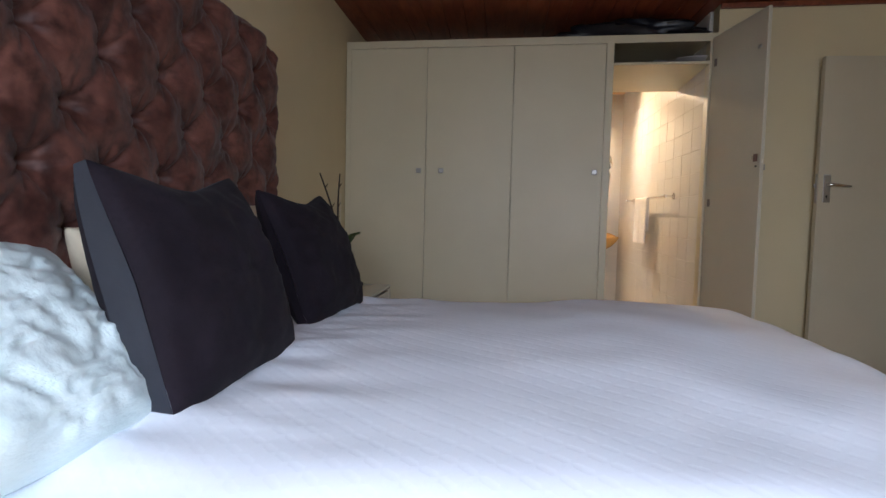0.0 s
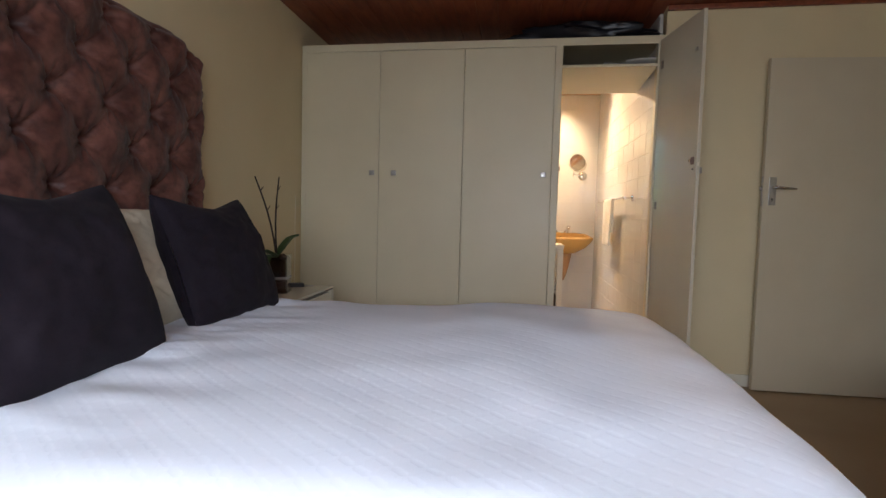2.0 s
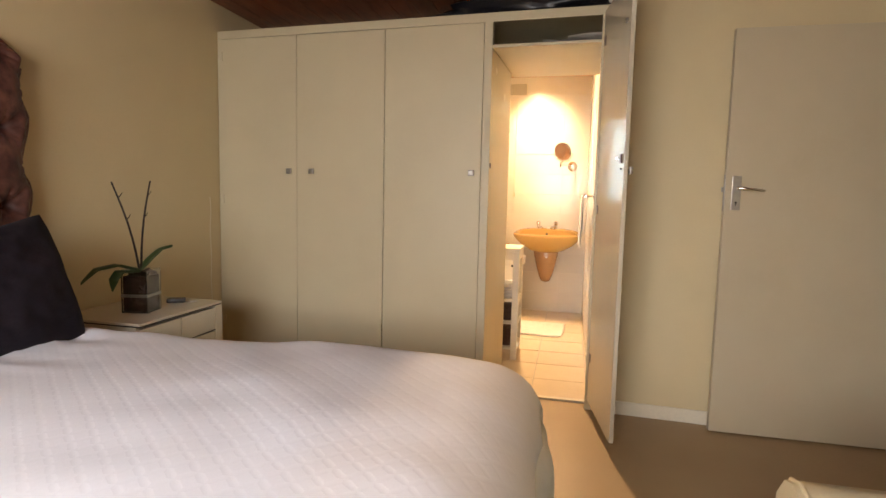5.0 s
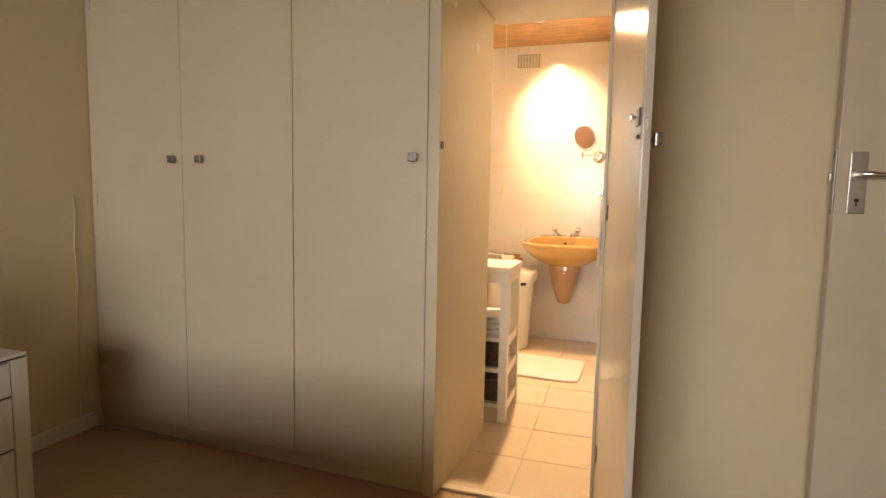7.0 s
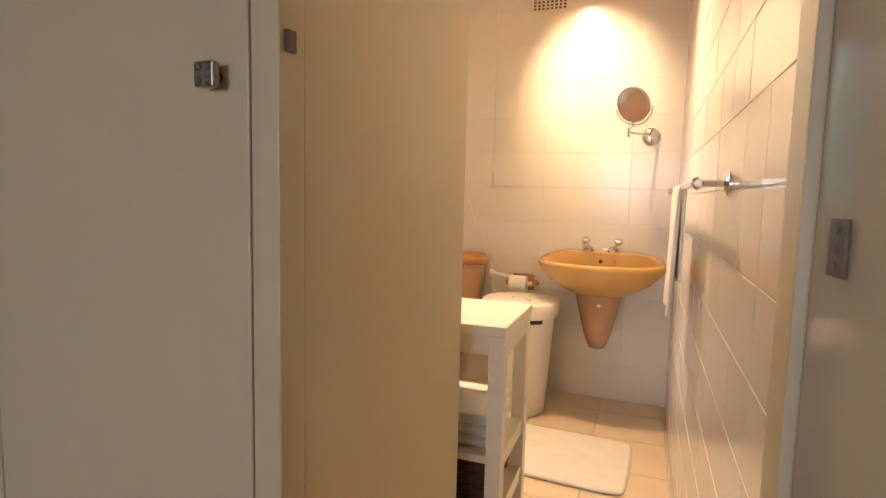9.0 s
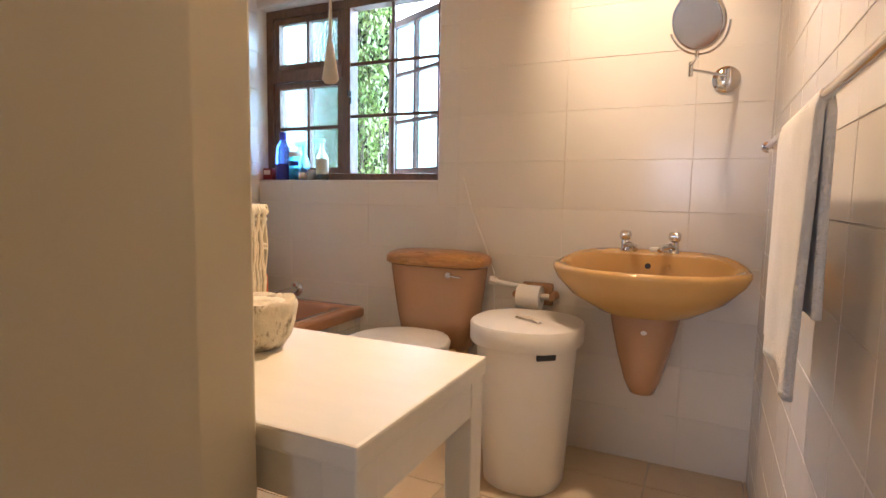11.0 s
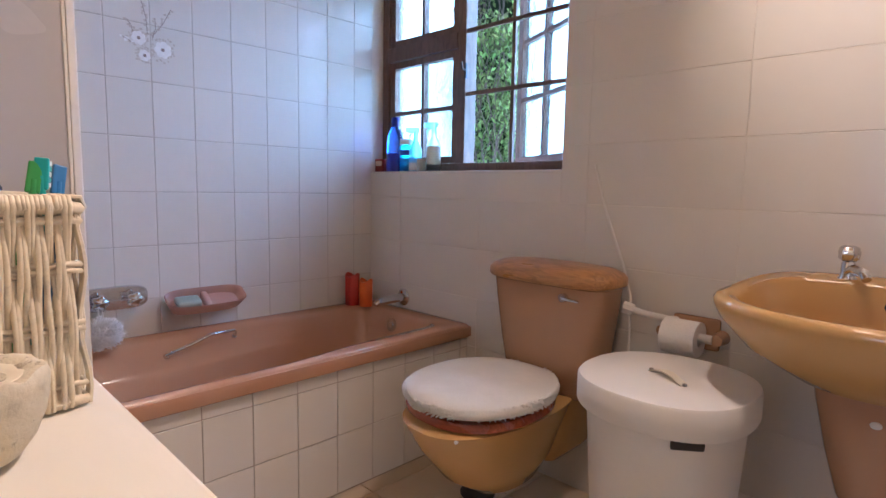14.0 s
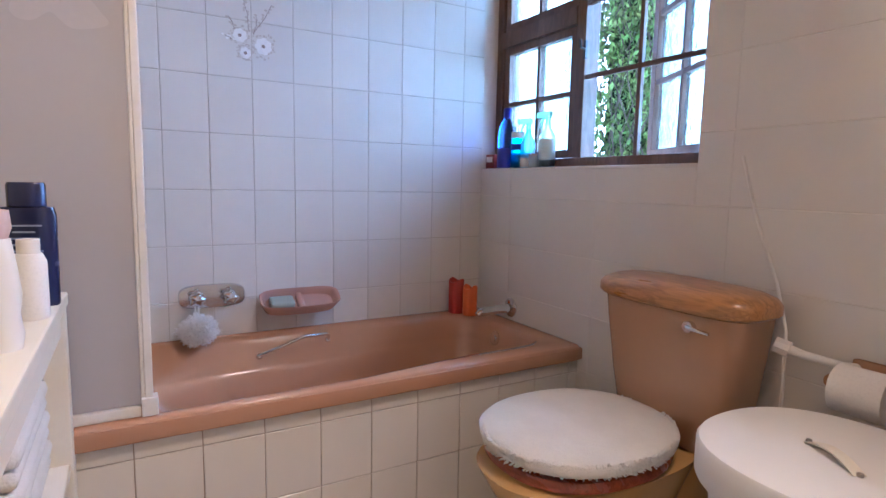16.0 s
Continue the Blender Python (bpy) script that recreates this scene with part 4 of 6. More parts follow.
for dy in (-0.055, 0.055):
    bm = tube(bmesh.new(), [(0.013, 0, 0), (0.055, 0, 0)], 0.011, 12)
    lathe(bm, [(0.018, 0), (0.025, 0.006), (0.025, 0.018), (0.015, 0.026), (0, 0.027)], 30, wob=lambda a, r, z: 0.004 * math.cos(5 * a))
    for v in bm.verts[-150:]:
        v.co = Vector((0.045 + v.co.z, v.co.x, v.co.y))
    part("handle", bm, M_CHROME, tp, m=pose(0, dy, 0), smooth=50)
# scrub puff that hangs from one tap
puff = thing("bath_puff", "fluffy white net bath puff hanging from the tap", "puff", pose(XL + 0.080, 5.115, 0.552))
bm = bmesh.new()
rnd = random.Random(11)
for k in range(2600):
    d = Vector((rnd.gauss(0, 1), rnd.gauss(0, 1), rnd.gauss(0, 1))).normalized()
    u = d.orthogonal().normalized()
    w = d.cross(u)
    grow = 0.75 + 0.35 * noise.noise(d * 2.3) + rnd.uniform(0, 0.3)
    ph, q = rnd.random() * 6, rnd.uniform(0.004, 0.010)
    pts = []
    for r in (0.010, 0.026, 0.040, 0.050, 0.058):
        p = d * r * grow + (u * math.cos(ph + r * 90) + w * math.sin(ph + r * 90)) * q * r / 0.047
        pts.append((p.x * 0.85, p.y * 1.12, p.z * 0.95))
    tube(bm, pts, 0.0013, 3)
vs = bmesh.ops.create_icosphere(bm, subdivisions=4, radius=0.036)["verts"]
for v in vs:
    v.co *= 1 + 0.22 * noise.noise(v.co * 70) + 0.14 * noise.noise(v.co * 160)
    v.co.y *= 1.15
part("net", bm, plain("white_net", (0.95, 0.95, 0.96), 0.6), puff, smooth=80)
part("loop", tube(bmesh.new(), [(0, -0.008, 0.03), (-0.022, -0.006, 0.095), (-0.022, 0.004, 0.098), (0, 0.006, 0.04)], 0.0022, 6), M_PAPER, puff)

sd = thing("soap_dish", "dusty rose ceramic double soap dish on the wall", "soap dish", pose(XL + 0.012, 5.475, 0.636, 0, 34, 0))
bm = bmesh.new()


def dish(u, v):
    a = u * math.tau
    prof = [(0.30, -0.012), (0.86, -0.008), (1.0, 0.034), (0.985, 0.040), (0.93, 0.036), (0.84, 0.006), (0.0, 0.004)]
    t = v * (len(prof) - 1)
    i = min(int(t), len(prof) - 2)
    r, z = (prof[i][j] + (prof[i + 1][j] - prof[i][j]) * (t - i) for j in (0, 1))
    c, s = math.cos(a), math.sin(a)
    return Vector((max(0.001, 0.050 + 0.052 * r * math.copysign(abs(c) ** 0.5, c)), 0.152 * r * math.copysign(abs(s) ** 0.6, s), z))


part("bowl", sheet(bm, dish, 60, 18), M_ROSE, sd, smooth=60)
part("divider", boxes((0.012, 0.095, -0.012, 0.012, -0.004, 0.030), bevel=0.008), M_ROSE, sd, smooth=60)
bm = bmesh.new()
box(bm, 0.025, 0.085, -0.115, -0.025, 0.006, 0.032, 0.012)
solo("soap_bar", bm, plain("grey_green_soap", (0.36, 0.42, 0.38), 0.4), "grey-green soap bar lying in the dish", "soap", pose(XL + 0.012, 5.475, 0.627, 0, 22, 0), smooth=60)

# fixed screen panel at the near end of the bath
scr = thing("bath_screen", "plain grey bath screen in a white aluminium frame", "screen")
part("panel", boxes((-0.612, -0.602, 4.46, 4.930, BTOP + 0.028, 2.05)), M_SCREEN, scr)
part("end_post", boxes((-0.618, -0.594, 4.938, 4.956, BTOP + 0.001, 2.06), bevel=0.003), M_ALU, scr)
part("inner_rib", boxes((-0.615, -0.597, 4.9305, 4.9375, BTOP + 0.028, 2.06), bevel=0.002), M_ALU, scr)
part("bottom_rail", boxes((-0.620, -0.592, 4.46, 4.929, BTOP + 0.001, BTOP + 0.026), bevel=0.003), M_ALU, scr)
part("clip", boxes((-0.624, -0.586, 4.930, 4.966, BTOP + 0.0005, BTOP + 0.045), bevel=0.003), M_ALU, scr)

# candles on the corner of the bath
for nm, x, y, h, r, c in (("red", -1.206, 6.172, 0.145, 0.034, (0.42, 0.022, 0.008)), ("orange", -1.138, 6.200, 0.124, 0.031, (0.75, 0.12, 0.006))):
    cd = thing("pillar_candle", nm + " pillar candle standing on the bath's corner", "candle", pose(x, y, BTOP), "candles on the bath")
    bm = lathe(bmesh.new(), [(r * 0.97, 0), (r, 0.004), (r, h - 0.004), (r * 0.9, h), (r * 0.6, h - 0.012), (0, h - 0.014)], 28, wob=lambda a, q, z, h=h: 0.0016 * math.sin(5 * a + 40 * z))
    for v in bm.verts:
        if v.co.z > h - 0.008:
            v.co.z += 0.010 * math.sin(math.atan2(v.co.y, v.co.x) * 2 + 1)
    part("wax", bm, paint(nm + "_wax", c, tuple(q * 0.85 for q in c), 0.35, 8, 40, 0.1), cd, smooth=50)
    part("wick", tube(bmesh.new(), [(0, 0, h - 0.015), (0.002, 0, h)], 0.0015, 6), M_BLACK, cd)

# ---- toilet ----
TX = -0.085
wc = thing("toilet", "tan ceramic wall-hung toilet with an oak cistern lid", "toilet", pose(TX, YB - 0.006, 0))


part("cistern", oval(bmesh.new(), [(-0.095, 0.135, 0.085, 0.395, 4), (-0.097, 0.150, 0.092, 0.405, 4), (-0.100, 0.178, 0.096, 0.55, 4), (-0.104, 0.198, 0.101, 0.70, 4), (-0.105, 0.205, 0.103, 0.765, 4)]), M_TANB, wc, smooth=50)
part("cistern_lid", oval(bmesh.new(), [(-0.112, 0.215, 0.108, 0.769, 3.6), (-0.113, 0.226, 0.113, 0.777, 3.4), (-0.113, 0.226, 0.113, 0.800, 3.4), (-0.112, 0.216, 0.105, 0.814, 3.3), (-0.111, 0.19, 0.088, 0.826, 3), (-0.110, 0.12, 0.05, 0.833, 2.6), (-0.109, 0.04, 0.02, 0.834, 2.2)]), M_OAK, wc, "varnished oak cistern lid", smooth=50)
bm = tube(bmesh.new(), [(0.088, -0.203, 0.736), (0.088, -0.222, 0.736)], 0.014, 16)
tube(bm, [(0.088, -0.222, 0.736), (0.11, -0.228, 0.736), (0.150, -0.226, 0.733)], [0.006, 0.0055, 0.004], 8)
part("flush_lever", bm, M_CHROME, wc, "chrome flush lever", smooth=60)
part("pan", oval(bmesh.new(), [(-0.28, 0.035, 0.06, 0.105, 2.2), (-0.30, 0.075, 0.14, 0.125, 2.2), (-0.33, 0.115, 0.225, 0.20, 2.3), (-0.355, 0.15, 0.28, 0.30, 2.3), (-0.36, 0.172, 0.318, 0.375, 2.4), (-0.36, 0.178, 0.326, 0.392, 2.4), (-0.36, 0.170, 0.318, 0.398, 2.4)]), M_TAN, wc, m=pose(-0.04, -0.018, 0.012), smooth=50)
part("outlet", oval(bmesh.new(), [(-0.10, 0.085, 0.10, 0.155, 5), (-0.10, 0.125, 0.10, 0.20, 5), (-0.10, 0.150, 0.10, 0.394, 5)]), M_TAN, wc, m=pose(-0.03, 0, 0.016), smooth=50)
part("seat", oval(bmesh.new(), [(-0.415, 0.178, 0.222, 0.400, 2.3), (-0.415, 0.190, 0.236, 0.406, 2.3), (-0.415, 0.192, 0.238, 0.418, 2.3), (-0.415, 0.184, 0.230, 0.428, 2.3)]), M_MAHOG, wc, "polished mahogany seat and lid", m=pose(-0.04, -0.020, 0.011), smooth=50)
part("seat_bump", lathe(bmesh.new(), [(0.007, 0), (0.006, 0.006), (0, 0.007)], 12), M_WHITE, wc, m=pose(0.06, -0.66, 0.398, 110, 0, 0))
bm2 = bmesh.new()
oval(bm2, [(-0.415, 0.186, 0.232, 0.432, 2.3), (-0.415, 0.200, 0.247, 0.440, 2.3), (-0.415, 0.202, 0.249, 0.455, 2.3), (-0.415, 0.190, 0.237, 0.468, 2.3), (-0.415, 0.150, 0.20, 0.475, 2.3), (-0.415, 0.09, 0.13, 0.477, 2.3), (-0.415, 0.03, 0.04, 0.478, 2.3)], 90)
rnd = random.Random(5)
for k in range(1500):
    a = rnd.random() * math.tau
    p = Vector((0.202 * math.cos(a), -0.415 + 0.250 * math.sin(a), rnd.uniform(0.436, 0.466)))
    d = Vector((math.cos(a), math.sin(a), rnd.uniform(-0.5, 0.3))).normalized()
    tube(bm2, [p, p + d * 0.008], [0.0030, 0.0018], 4)
for k in range(1600):
    a, q = rnd.random() * math.tau, rnd.uniform(0.84, 1.0)
    p = Vector((0.194 * q * math.cos(a), -0.415 + 0.240 * q * math.sin(a), 0.476 - 0.012 * (q - 0.72) / 0.28))
    d = Vector((rnd.uniform(-0.6, 0.6) + 0.8 * q * math.cos(a), rnd.uniform(-0.6, 0.6) + 0.8 * q * math.sin(a), 1)).normalized()
    tube(bm2, [p - d * 0.003, p + d * rnd.uniform(0.001, 0.003)], [0.0045, 0.0030], 5)
solo("toilet_lid_cover", bm2, M_TOWEL, "fluffy white terry cover stretched over the toilet lid", "lid cover", pose(TX - 0.04, YB - 0.026, 0.019), smooth=70)
bm = lathe(bmesh.new(), [(0.05, 0.0), (0.062, 0.004), (0.062, 0.010), (0.05, 0.014), (0.03, 0.014), (0, 0.012)], 28)
solo("floor_drain_cap", bm, M_BLACK, "black drain collar on the floor under the toilet", "drain", pose(-0.262, 6.03, 0.002), smooth=50)

# white overflow pipe and paper holder
pp = thing("flush_pipe", "white plastic supply pipe beside the cistern", "pipe")
part("pipe", tube(bmesh.new(), [(0.145, 6.235, 0.712), (0.20, 6.250, 0.700), (0.265, 6.285, 0.688), (0.285, YB - 0.004, 0.684)], [0.013, 0.010, 0.010, 0.010], 12), M_WHITE, pp, smooth=60)
part("nut", tube(bmesh.new(), [(0.142, 6.234, 0.713), (0.172, 6.242, 0.706)], 0.019, 8), M_WHITE, pp)
part("thin_tube", tube(bmesh.new(), [(-0.03, YB - 0.003, 1.16), (0.02, YB - 0.003, 1.0), (0.09, YB - 0.01, 0.84), (0.155, 6.25, 0.745), (0.162, 6.245, 0.60), (0.15, 6.26, 0.44)], 0.004, 8), M_WHITE, pp, smooth=60)
hold = thing("paper_holder", "tan ceramic paper holder with a white roller", "holder", pose(0.335, YB - 0.004, 0.655))
part("back_plate", boxes((-0.066, 0.070, -0.012, 0.0, -0.045, 0.050), bevel=0.009), M_TANB, hold, smooth=50)
for x in (-0.078, 0.078):
    part("lug", tube(bmesh.new(), [(x, -0.012, 0), (x, -0.065, 0)], [0.022, 0.017], 16), M_TANB, hold, smooth=50)
part("roller", tube(bmesh.new(), [(-0.068, -0.062, 0), (0.068, -0.062, 0)], 0.013, 14), M_WHITE, hold, smooth=50)
bm = bmesh.new()
lathe(bm, [(0.020, -0.05), (0.052, -0.05), (0.052, 0.05), (0.020, 0.05), (0.020, -0.05)], 40)
sheet(bm, lambda u, v: Vector((0.052 - 0.004 * v, 0.0 + 0.085 * v, -0.05 + 0.1 * u)), 2, 8)
solo("toilet_roll", bm, M_PAPER, "half-used white toilet roll on the holder", "toilet roll", pose(0.318, YB - 0.066, 0.648, 0, 90, 0), smooth=40)

# ---- laundry bin ----
LB = pose(0.404, 5.978, 0)
lb = thing("laundry_bin", "tall white oval bin with a lid and side grips", "bin", LB)
part("body", oval(bmesh.new(), [(0, 0.132, 0.150, 0.0, 2.3), (0, 0.138, 0.157, 0.006, 2.3), (0, 0.172, 0.192, 0.555, 2.3)], 64), M_WHITE, lb, smooth=50)
part("lid", oval(bmesh.new(), [(0, 0.191, 0.208, 0.540, 2.3), (0, 0.194, 0.211, 0.548, 2.3), (0, 0.194, 0.211, 0.606, 2.3), (0, 0.190, 0.207, 0.613, 2.3), (0, 0.13, 0.15, 0.616, 2.3), (0, 0.03, 0.03, 0.617, 2.3)], 64), M_WHITE, lb, smooth=50)
bm = bmesh.new()
sheet(bm, lambda u, v: Vector((-0.06 + 0.12 * u, -0.011 + 0.022 * v, 0.618 + 0.014 * math.sin(math.pi * u))), 12, 2)
st = part("lid_strap", bm, M_SKIRT, lb, "slack pale fabric lid strap", m=pose(0.0, -0.02, 0, 0, 0, -28))
so = st.modifiers.new("thickness", "SOLIDIFY")
so.thickness = 0.003
for s in (-1, 1):
    part("rivet", lathe(bmesh.new(), [(0.006, 0.615), (0.005, 0.622), (0, 0.623)], 10), M_STEEL, lb, m=pose(0.053 * s, -0.02 - 0.028 * s, 0))
part("grip_slot", boxes((-0.036, 0.036, -0.006, 0.004, -0.013, 0.013), bevel=0.006), M_BLACK, lb, "dark oval grip hole", m=pose(0.108, -0.158, 0.527, 2, 0, 38), smooth=40)

# ---- basin ----
BSX = 0.80
ba = thing("wash_basin", "tan ceramic wall basin with a tapered half pedestal", "basin", pose(BSX, YB - 0.006, 0))
bm = bmesh.new()
n = 72


def basin_ring(hx, hf, hb, cy, z, pw=2.2):
    ring = []
    for k in range(n):
        a = k * math.tau / n
        c, s = math.cos(a), math.sin(a)
        hy = hf if s < 0 else hb
        ring.append(bm.verts.new((hx * math.copysign(abs(c) ** (2 / pw), c), cy + hy * math.copysign(abs(s) ** (2 / (pw if s < 0 else 2.7)), s), z + (0.042 * (0.5 - 0.5 * math.cos(math.pi * min(1, max(0, s) / 0.95))) if z > 0.8 else 0))))
    return ring


rings = [basin_ring(0.10, 0.10, 0.12, -0.14, 0.64), basin_ring(0.17, 0.17, 0.16, -0.18, 0.665), basin_ring(0.265, 0.235, 0.20, -0.205, 0.725), basin_ring(0.322, 0.275, 0.205, -0.207, 0.785), basin_ring(0.336, 0.285, 0.206, -0.207, 0.812),
         basin_ring(0.338, 0.287, 0.206, -0.207, 0.826), basin_ring(0.330, 0.280, 0.203, -0.207, 0.835), basin_ring(0.312, 0.262, 0.195, -0.207, 0.836), basin_ring(0.292, 0.240, 0.108, -0.207, 0.832, 2.3),
         basin_ring(0.282, 0.229, 0.098, -0.207, 0.820, 2.4), basin_ring(0.272, 0.218, 0.090, -0.207, 0.795, 2.4), basin_ring(0.248, 0.192, 0.074, -0.207, 0.745, 2.4), basin_ring(0.19, 0.14, 0.05, -0.207, 0.695, 2.3), basin_ring(0.08, 0.06, 0.03, -0.207, 0.680, 2)]
for a, b in zip(rings, rings[1:]):
    for k in range(n):
        bm.faces.new((a[k], a[(k + 1) % n], b[(k + 1) % n], b[k]))
bm.faces.new(rings[0][::-1])
bm.faces.new(rings[-1])
part("bowl", bm, M_TAN, ba, smooth=50)
part("half_pedestal", oval(bmesh.new(), [(-0.175, 0.012, 0.012, 0.338, 2), (-0.172, 0.042, 0.048, 0.350, 2), (-0.165, 0.062, 0.090, 0.40, 2.2), (-0.150, 0.088, 0.130, 0.50, 2.3), (-0.140, 0.112, 0.138, 0.61, 2.4), (-0.135, 0.122, 0.134, 0.675, 2.4)]), M_TANB, ba, smooth=50)
part("pedestal_cap", lathe(bmesh.new(), [(1, 0), (0.8, 0.003), (0, 0.004)], 16, 0.011, 0.008), M_WHITE, ba, m=pose(0.005, -0.281, 0.600, 78, 0, 0))
bm = lathe(bmesh.new(), [(0.011, 0), (0.011, 0.001), (0.009, 0.0015), (0, 0.0015)], 20)
part("overflow", bm, M_BLACK, ba, m=pose(-0.008, -0.1135, 0.822, 80, 0, 0))
for dx in (-0.098, 0.080):
    t_ = part("pillar_tap", lathe(bmesh.new(), [(0.024, 0), (0.024, 0.006), (0.016, 0.014), (0.015, 0.045), (0.012, 0.05), (0, 0.05)], 20), M_CHROME, ba, "chrome pillar tap", m=pose(dx, -0.078, 0.866), smooth=50)
    bm = tube(bmesh.new(), [(0, 0.0, 0.022), (0, -0.03, 0.034), (0, -0.075, 0.030), (0, -0.088, 0.018)], [0.013, 0.012, 0.011, 0.010], 12)
    part("spout", bm, M_CHROME, t_, smooth=60, m=pose(0, 0, 0, 0, 0, 32 if dx < 0 else -32))
    bm = lathe(bmesh.new(), [(0.012, 0.05), (0.019, 0.056), (0.021, 0.072), (0.017, 0.084), (0.008, 0.088), (0, 0.088)], 24, wob=lambda a, r, z: 0.002 * math.cos(6 * a))
    part("tap_head", bm, M_CHROME, t_, smooth=50)
part("stud", tube(bmesh.new(), [(0.068, -0.112, 0.826), (0.068, -0.124, 0.822)], 0.006, 10), M_CHROME, ba)
bm = box(bmesh.new(), -0.034, 0.034, -0.018, 0.018, 0, 0.020, 0.008)
solo("soap_bar", bm, M_WHITE, "small white soap bar between the basin taps", "soap", pose(BSX + 0.025, YB - 0.07, 0.871, 0, 0, 8), smooth=60)

# ---- shaving mirror, towel, mat, small fittings ----
sm = thing("shaving_mirror", "round chrome shaving mirror on a swing arm", "mirror", pose(1.02, YB - 0.003, 1.520))
part("wall_plate", lathe(bmesh.new(), [(0.048, 0), (0.048, 0.006), (0.036, 0.016), (0.014, 0.02), (0, 0.02)], 32), M_CHROME, sm, m=pose(0, 0, 0, 90, 0, 0), smooth=50)
bm = tube(bmesh.new(), [(0, -0.015, 0), (0, -0.05, 0)], 0.009, 10)
tube(bm, [(0, -0.05, -0.028), (0, -0.05, 0.028)], 0.008, 10)
tube(bm, [(0, -0.05, 0.004), (-0.115, -0.20, 0.004)], 0.0055, 8)
tube(bm, [(-0.115, -0.20, -0.02), (-0.115, -0.20, 0.03)], 0.008, 10)
tube(bm, [(-0.115, -0.20, 0.02), (-0.095, -0.30, 0.022)], 0.0055, 8)
tube(bm, [(-0.095, -0.30, 0.022), (-0.095, -0.30, 0.045)], 0.007, 10)
part("swing_arm", bm, M_CHROME, sm, smooth=60)
hd = part("mirror_head", lathe(bmesh.new(), [(0.084, -0.007), (0.090, -0.004), (0.090, 0.004), (0.084, 0.007), (0.080, 0.006), (0, 0.006)], 48), M_CHROME, sm, m=pose(-0.095, -0.345, 0.123, 112, 0, -30), smooth=50)
part("glass", lathe(bmesh.new(), [(0.080, 0), (0.080, 0.002), (0, 0.002)], 48), M_MIRROR, hd, "clear mirror glass", m=pose(0, 0, 0.0065))
bm = tube(bmesh.new(), [(0.102 * math.cos(a), 0.102 * math.sin(a), 0) for a in [radians(190 + 8 * k) for k in range(21)]], 0.004, 8)
part("yoke", bm, M_CHROME, hd, smooth=60)

rail = thing("towel_rail", "slim chrome towel rail on the tiled wall", "towel rail")
RX, RZ = XR - 0.068, 1.212
part("bar", tube(bmesh.new(), [(RX, 4.30, RZ), (RX, 5.62, RZ)], 0.008, 12), M_CHROME, rail, smooth=50)
for y in (4.315, 5.605):
    part("bracket", tube(bmesh.new(), [(RX, y, RZ), (XR - 0.016, y, RZ)], 0.007, 10), M_CHROME, rail)
    part("flange", lathe(bmesh.new(), [(0.027, 0), (0.027, 0.005), (0.012, 0.012), (0, 0.012)], 24), M_CHROME, rail, m=pose(XR - 0.005, y, RZ, 0, -90, 0), smooth=50)
    part("ball", lathe(bmesh.new(), [(0.004, -0.014), (0.013, -0.008), (0.014, 0), (0.013, 0.008), (0.004, 0.014)], 16), M_CHROME, rail, m=pose(RX, y, RZ), smooth=60)


def towel_fn(u, v):
    y = 4.83 + 0.42 * u
    s = (v - 0.42) * 0.71
    over = 0.006
    if s < 0:
        x, z = RX + over, RZ + 0.012 + s
    else:
        x, z = RX - over, RZ + 0.012 - s
    t = min(1, abs(s) / 0.03)
    x = RX + (x - RX) * t
    z = min(z, RZ + 0.012 - 0.01 * (1 - t) + 0.01)
    x += (-1 if s > 0 else 0.3) * (0.012 * abs(s) + 0.014 * abs(s) * math.sin(u * 11 + 1) + 0.006 * math.sin(u * 23) * abs(s))
    y += 0.02 * abs(s) * math.sin(v * 9)
    return Vector((min(x, XR - 0.014), y, z))


tw = solo("towel", sheet(bmesh.new(), towel_fn, 40, 70), M_TOWEL, "white terry towel folded over the rail", "towel", smooth=80)
so = tw.modifiers.new("thickness", "SOLIDIFY")
so.thickness, so.offset = 0.011, 0
bm = oval(bmesh.new(), [(0, 0.325, 0.248, 0.002, 12), (0, 0.330, 0.252, 0.006, 12), (0, 0.328, 0.250, 0.014, 12), (0, 0.315, 0.238, 0.018, 12)], 80)
for v in bm.verts:
    v.co.x += 0.012 * noise.noise(Vector((v.co.y * 7, v.co.x * 3, 0)))
    v.co.y += 0.012 * noise.noise(Vector((v.co.x * 7, 4, v.co.y)))
solo("bath_mat", bm, M_TOWEL, "white cotton bath mat on the floor tiles", "bath mat", pose(0.675, 5.475, 0, 0, 0, -3), smooth=60)

vent = thing("air_vent", "cream louvred wall vent with square holes", "vent", pose(0.430, YB - 0.007, 2.302))
part("plate", boxes((-0.108, 0.108, -0.006, 0, -0.060, 0.060), bevel=0.003), M_SKIRT, vent)
for i in range(8):
    for j in range(6):
        part("hole", boxes((-0.093 + 0.0245 * i, -0.079 + 0.0245 * i, -0.0075, -0.0065, -0.052 + 0.0185 * j, -0.041 + 0.0185 * j)), M_BLACK, vent)
dl = thing("downlight", "recessed brass downlight in the pine ceiling", "downlight", pose(0.60, 5.66, BCEIL))
part("ring", lathe(bmesh.new(), [(0.030, 0.0), (0.044, -0.003), (0.044, -0.009), (0.030, -0.008), (0.026, 0.0)], 32), M_CHROME, dl, smooth=50)
part("bulb", lathe(bmesh.new(), [(0.012, -0.001), (0.024, -0.0012), (0.022, -0.006), (0.0, -0.010)], 24), glow("lit_bulb", (1.0, 0.72, 0.38), 25), dl, smooth=50)
cord = thing("pull_cord", "thin pull cord hanging from the ceiling", "pull cord", pose(0.615, 4.48, 0))
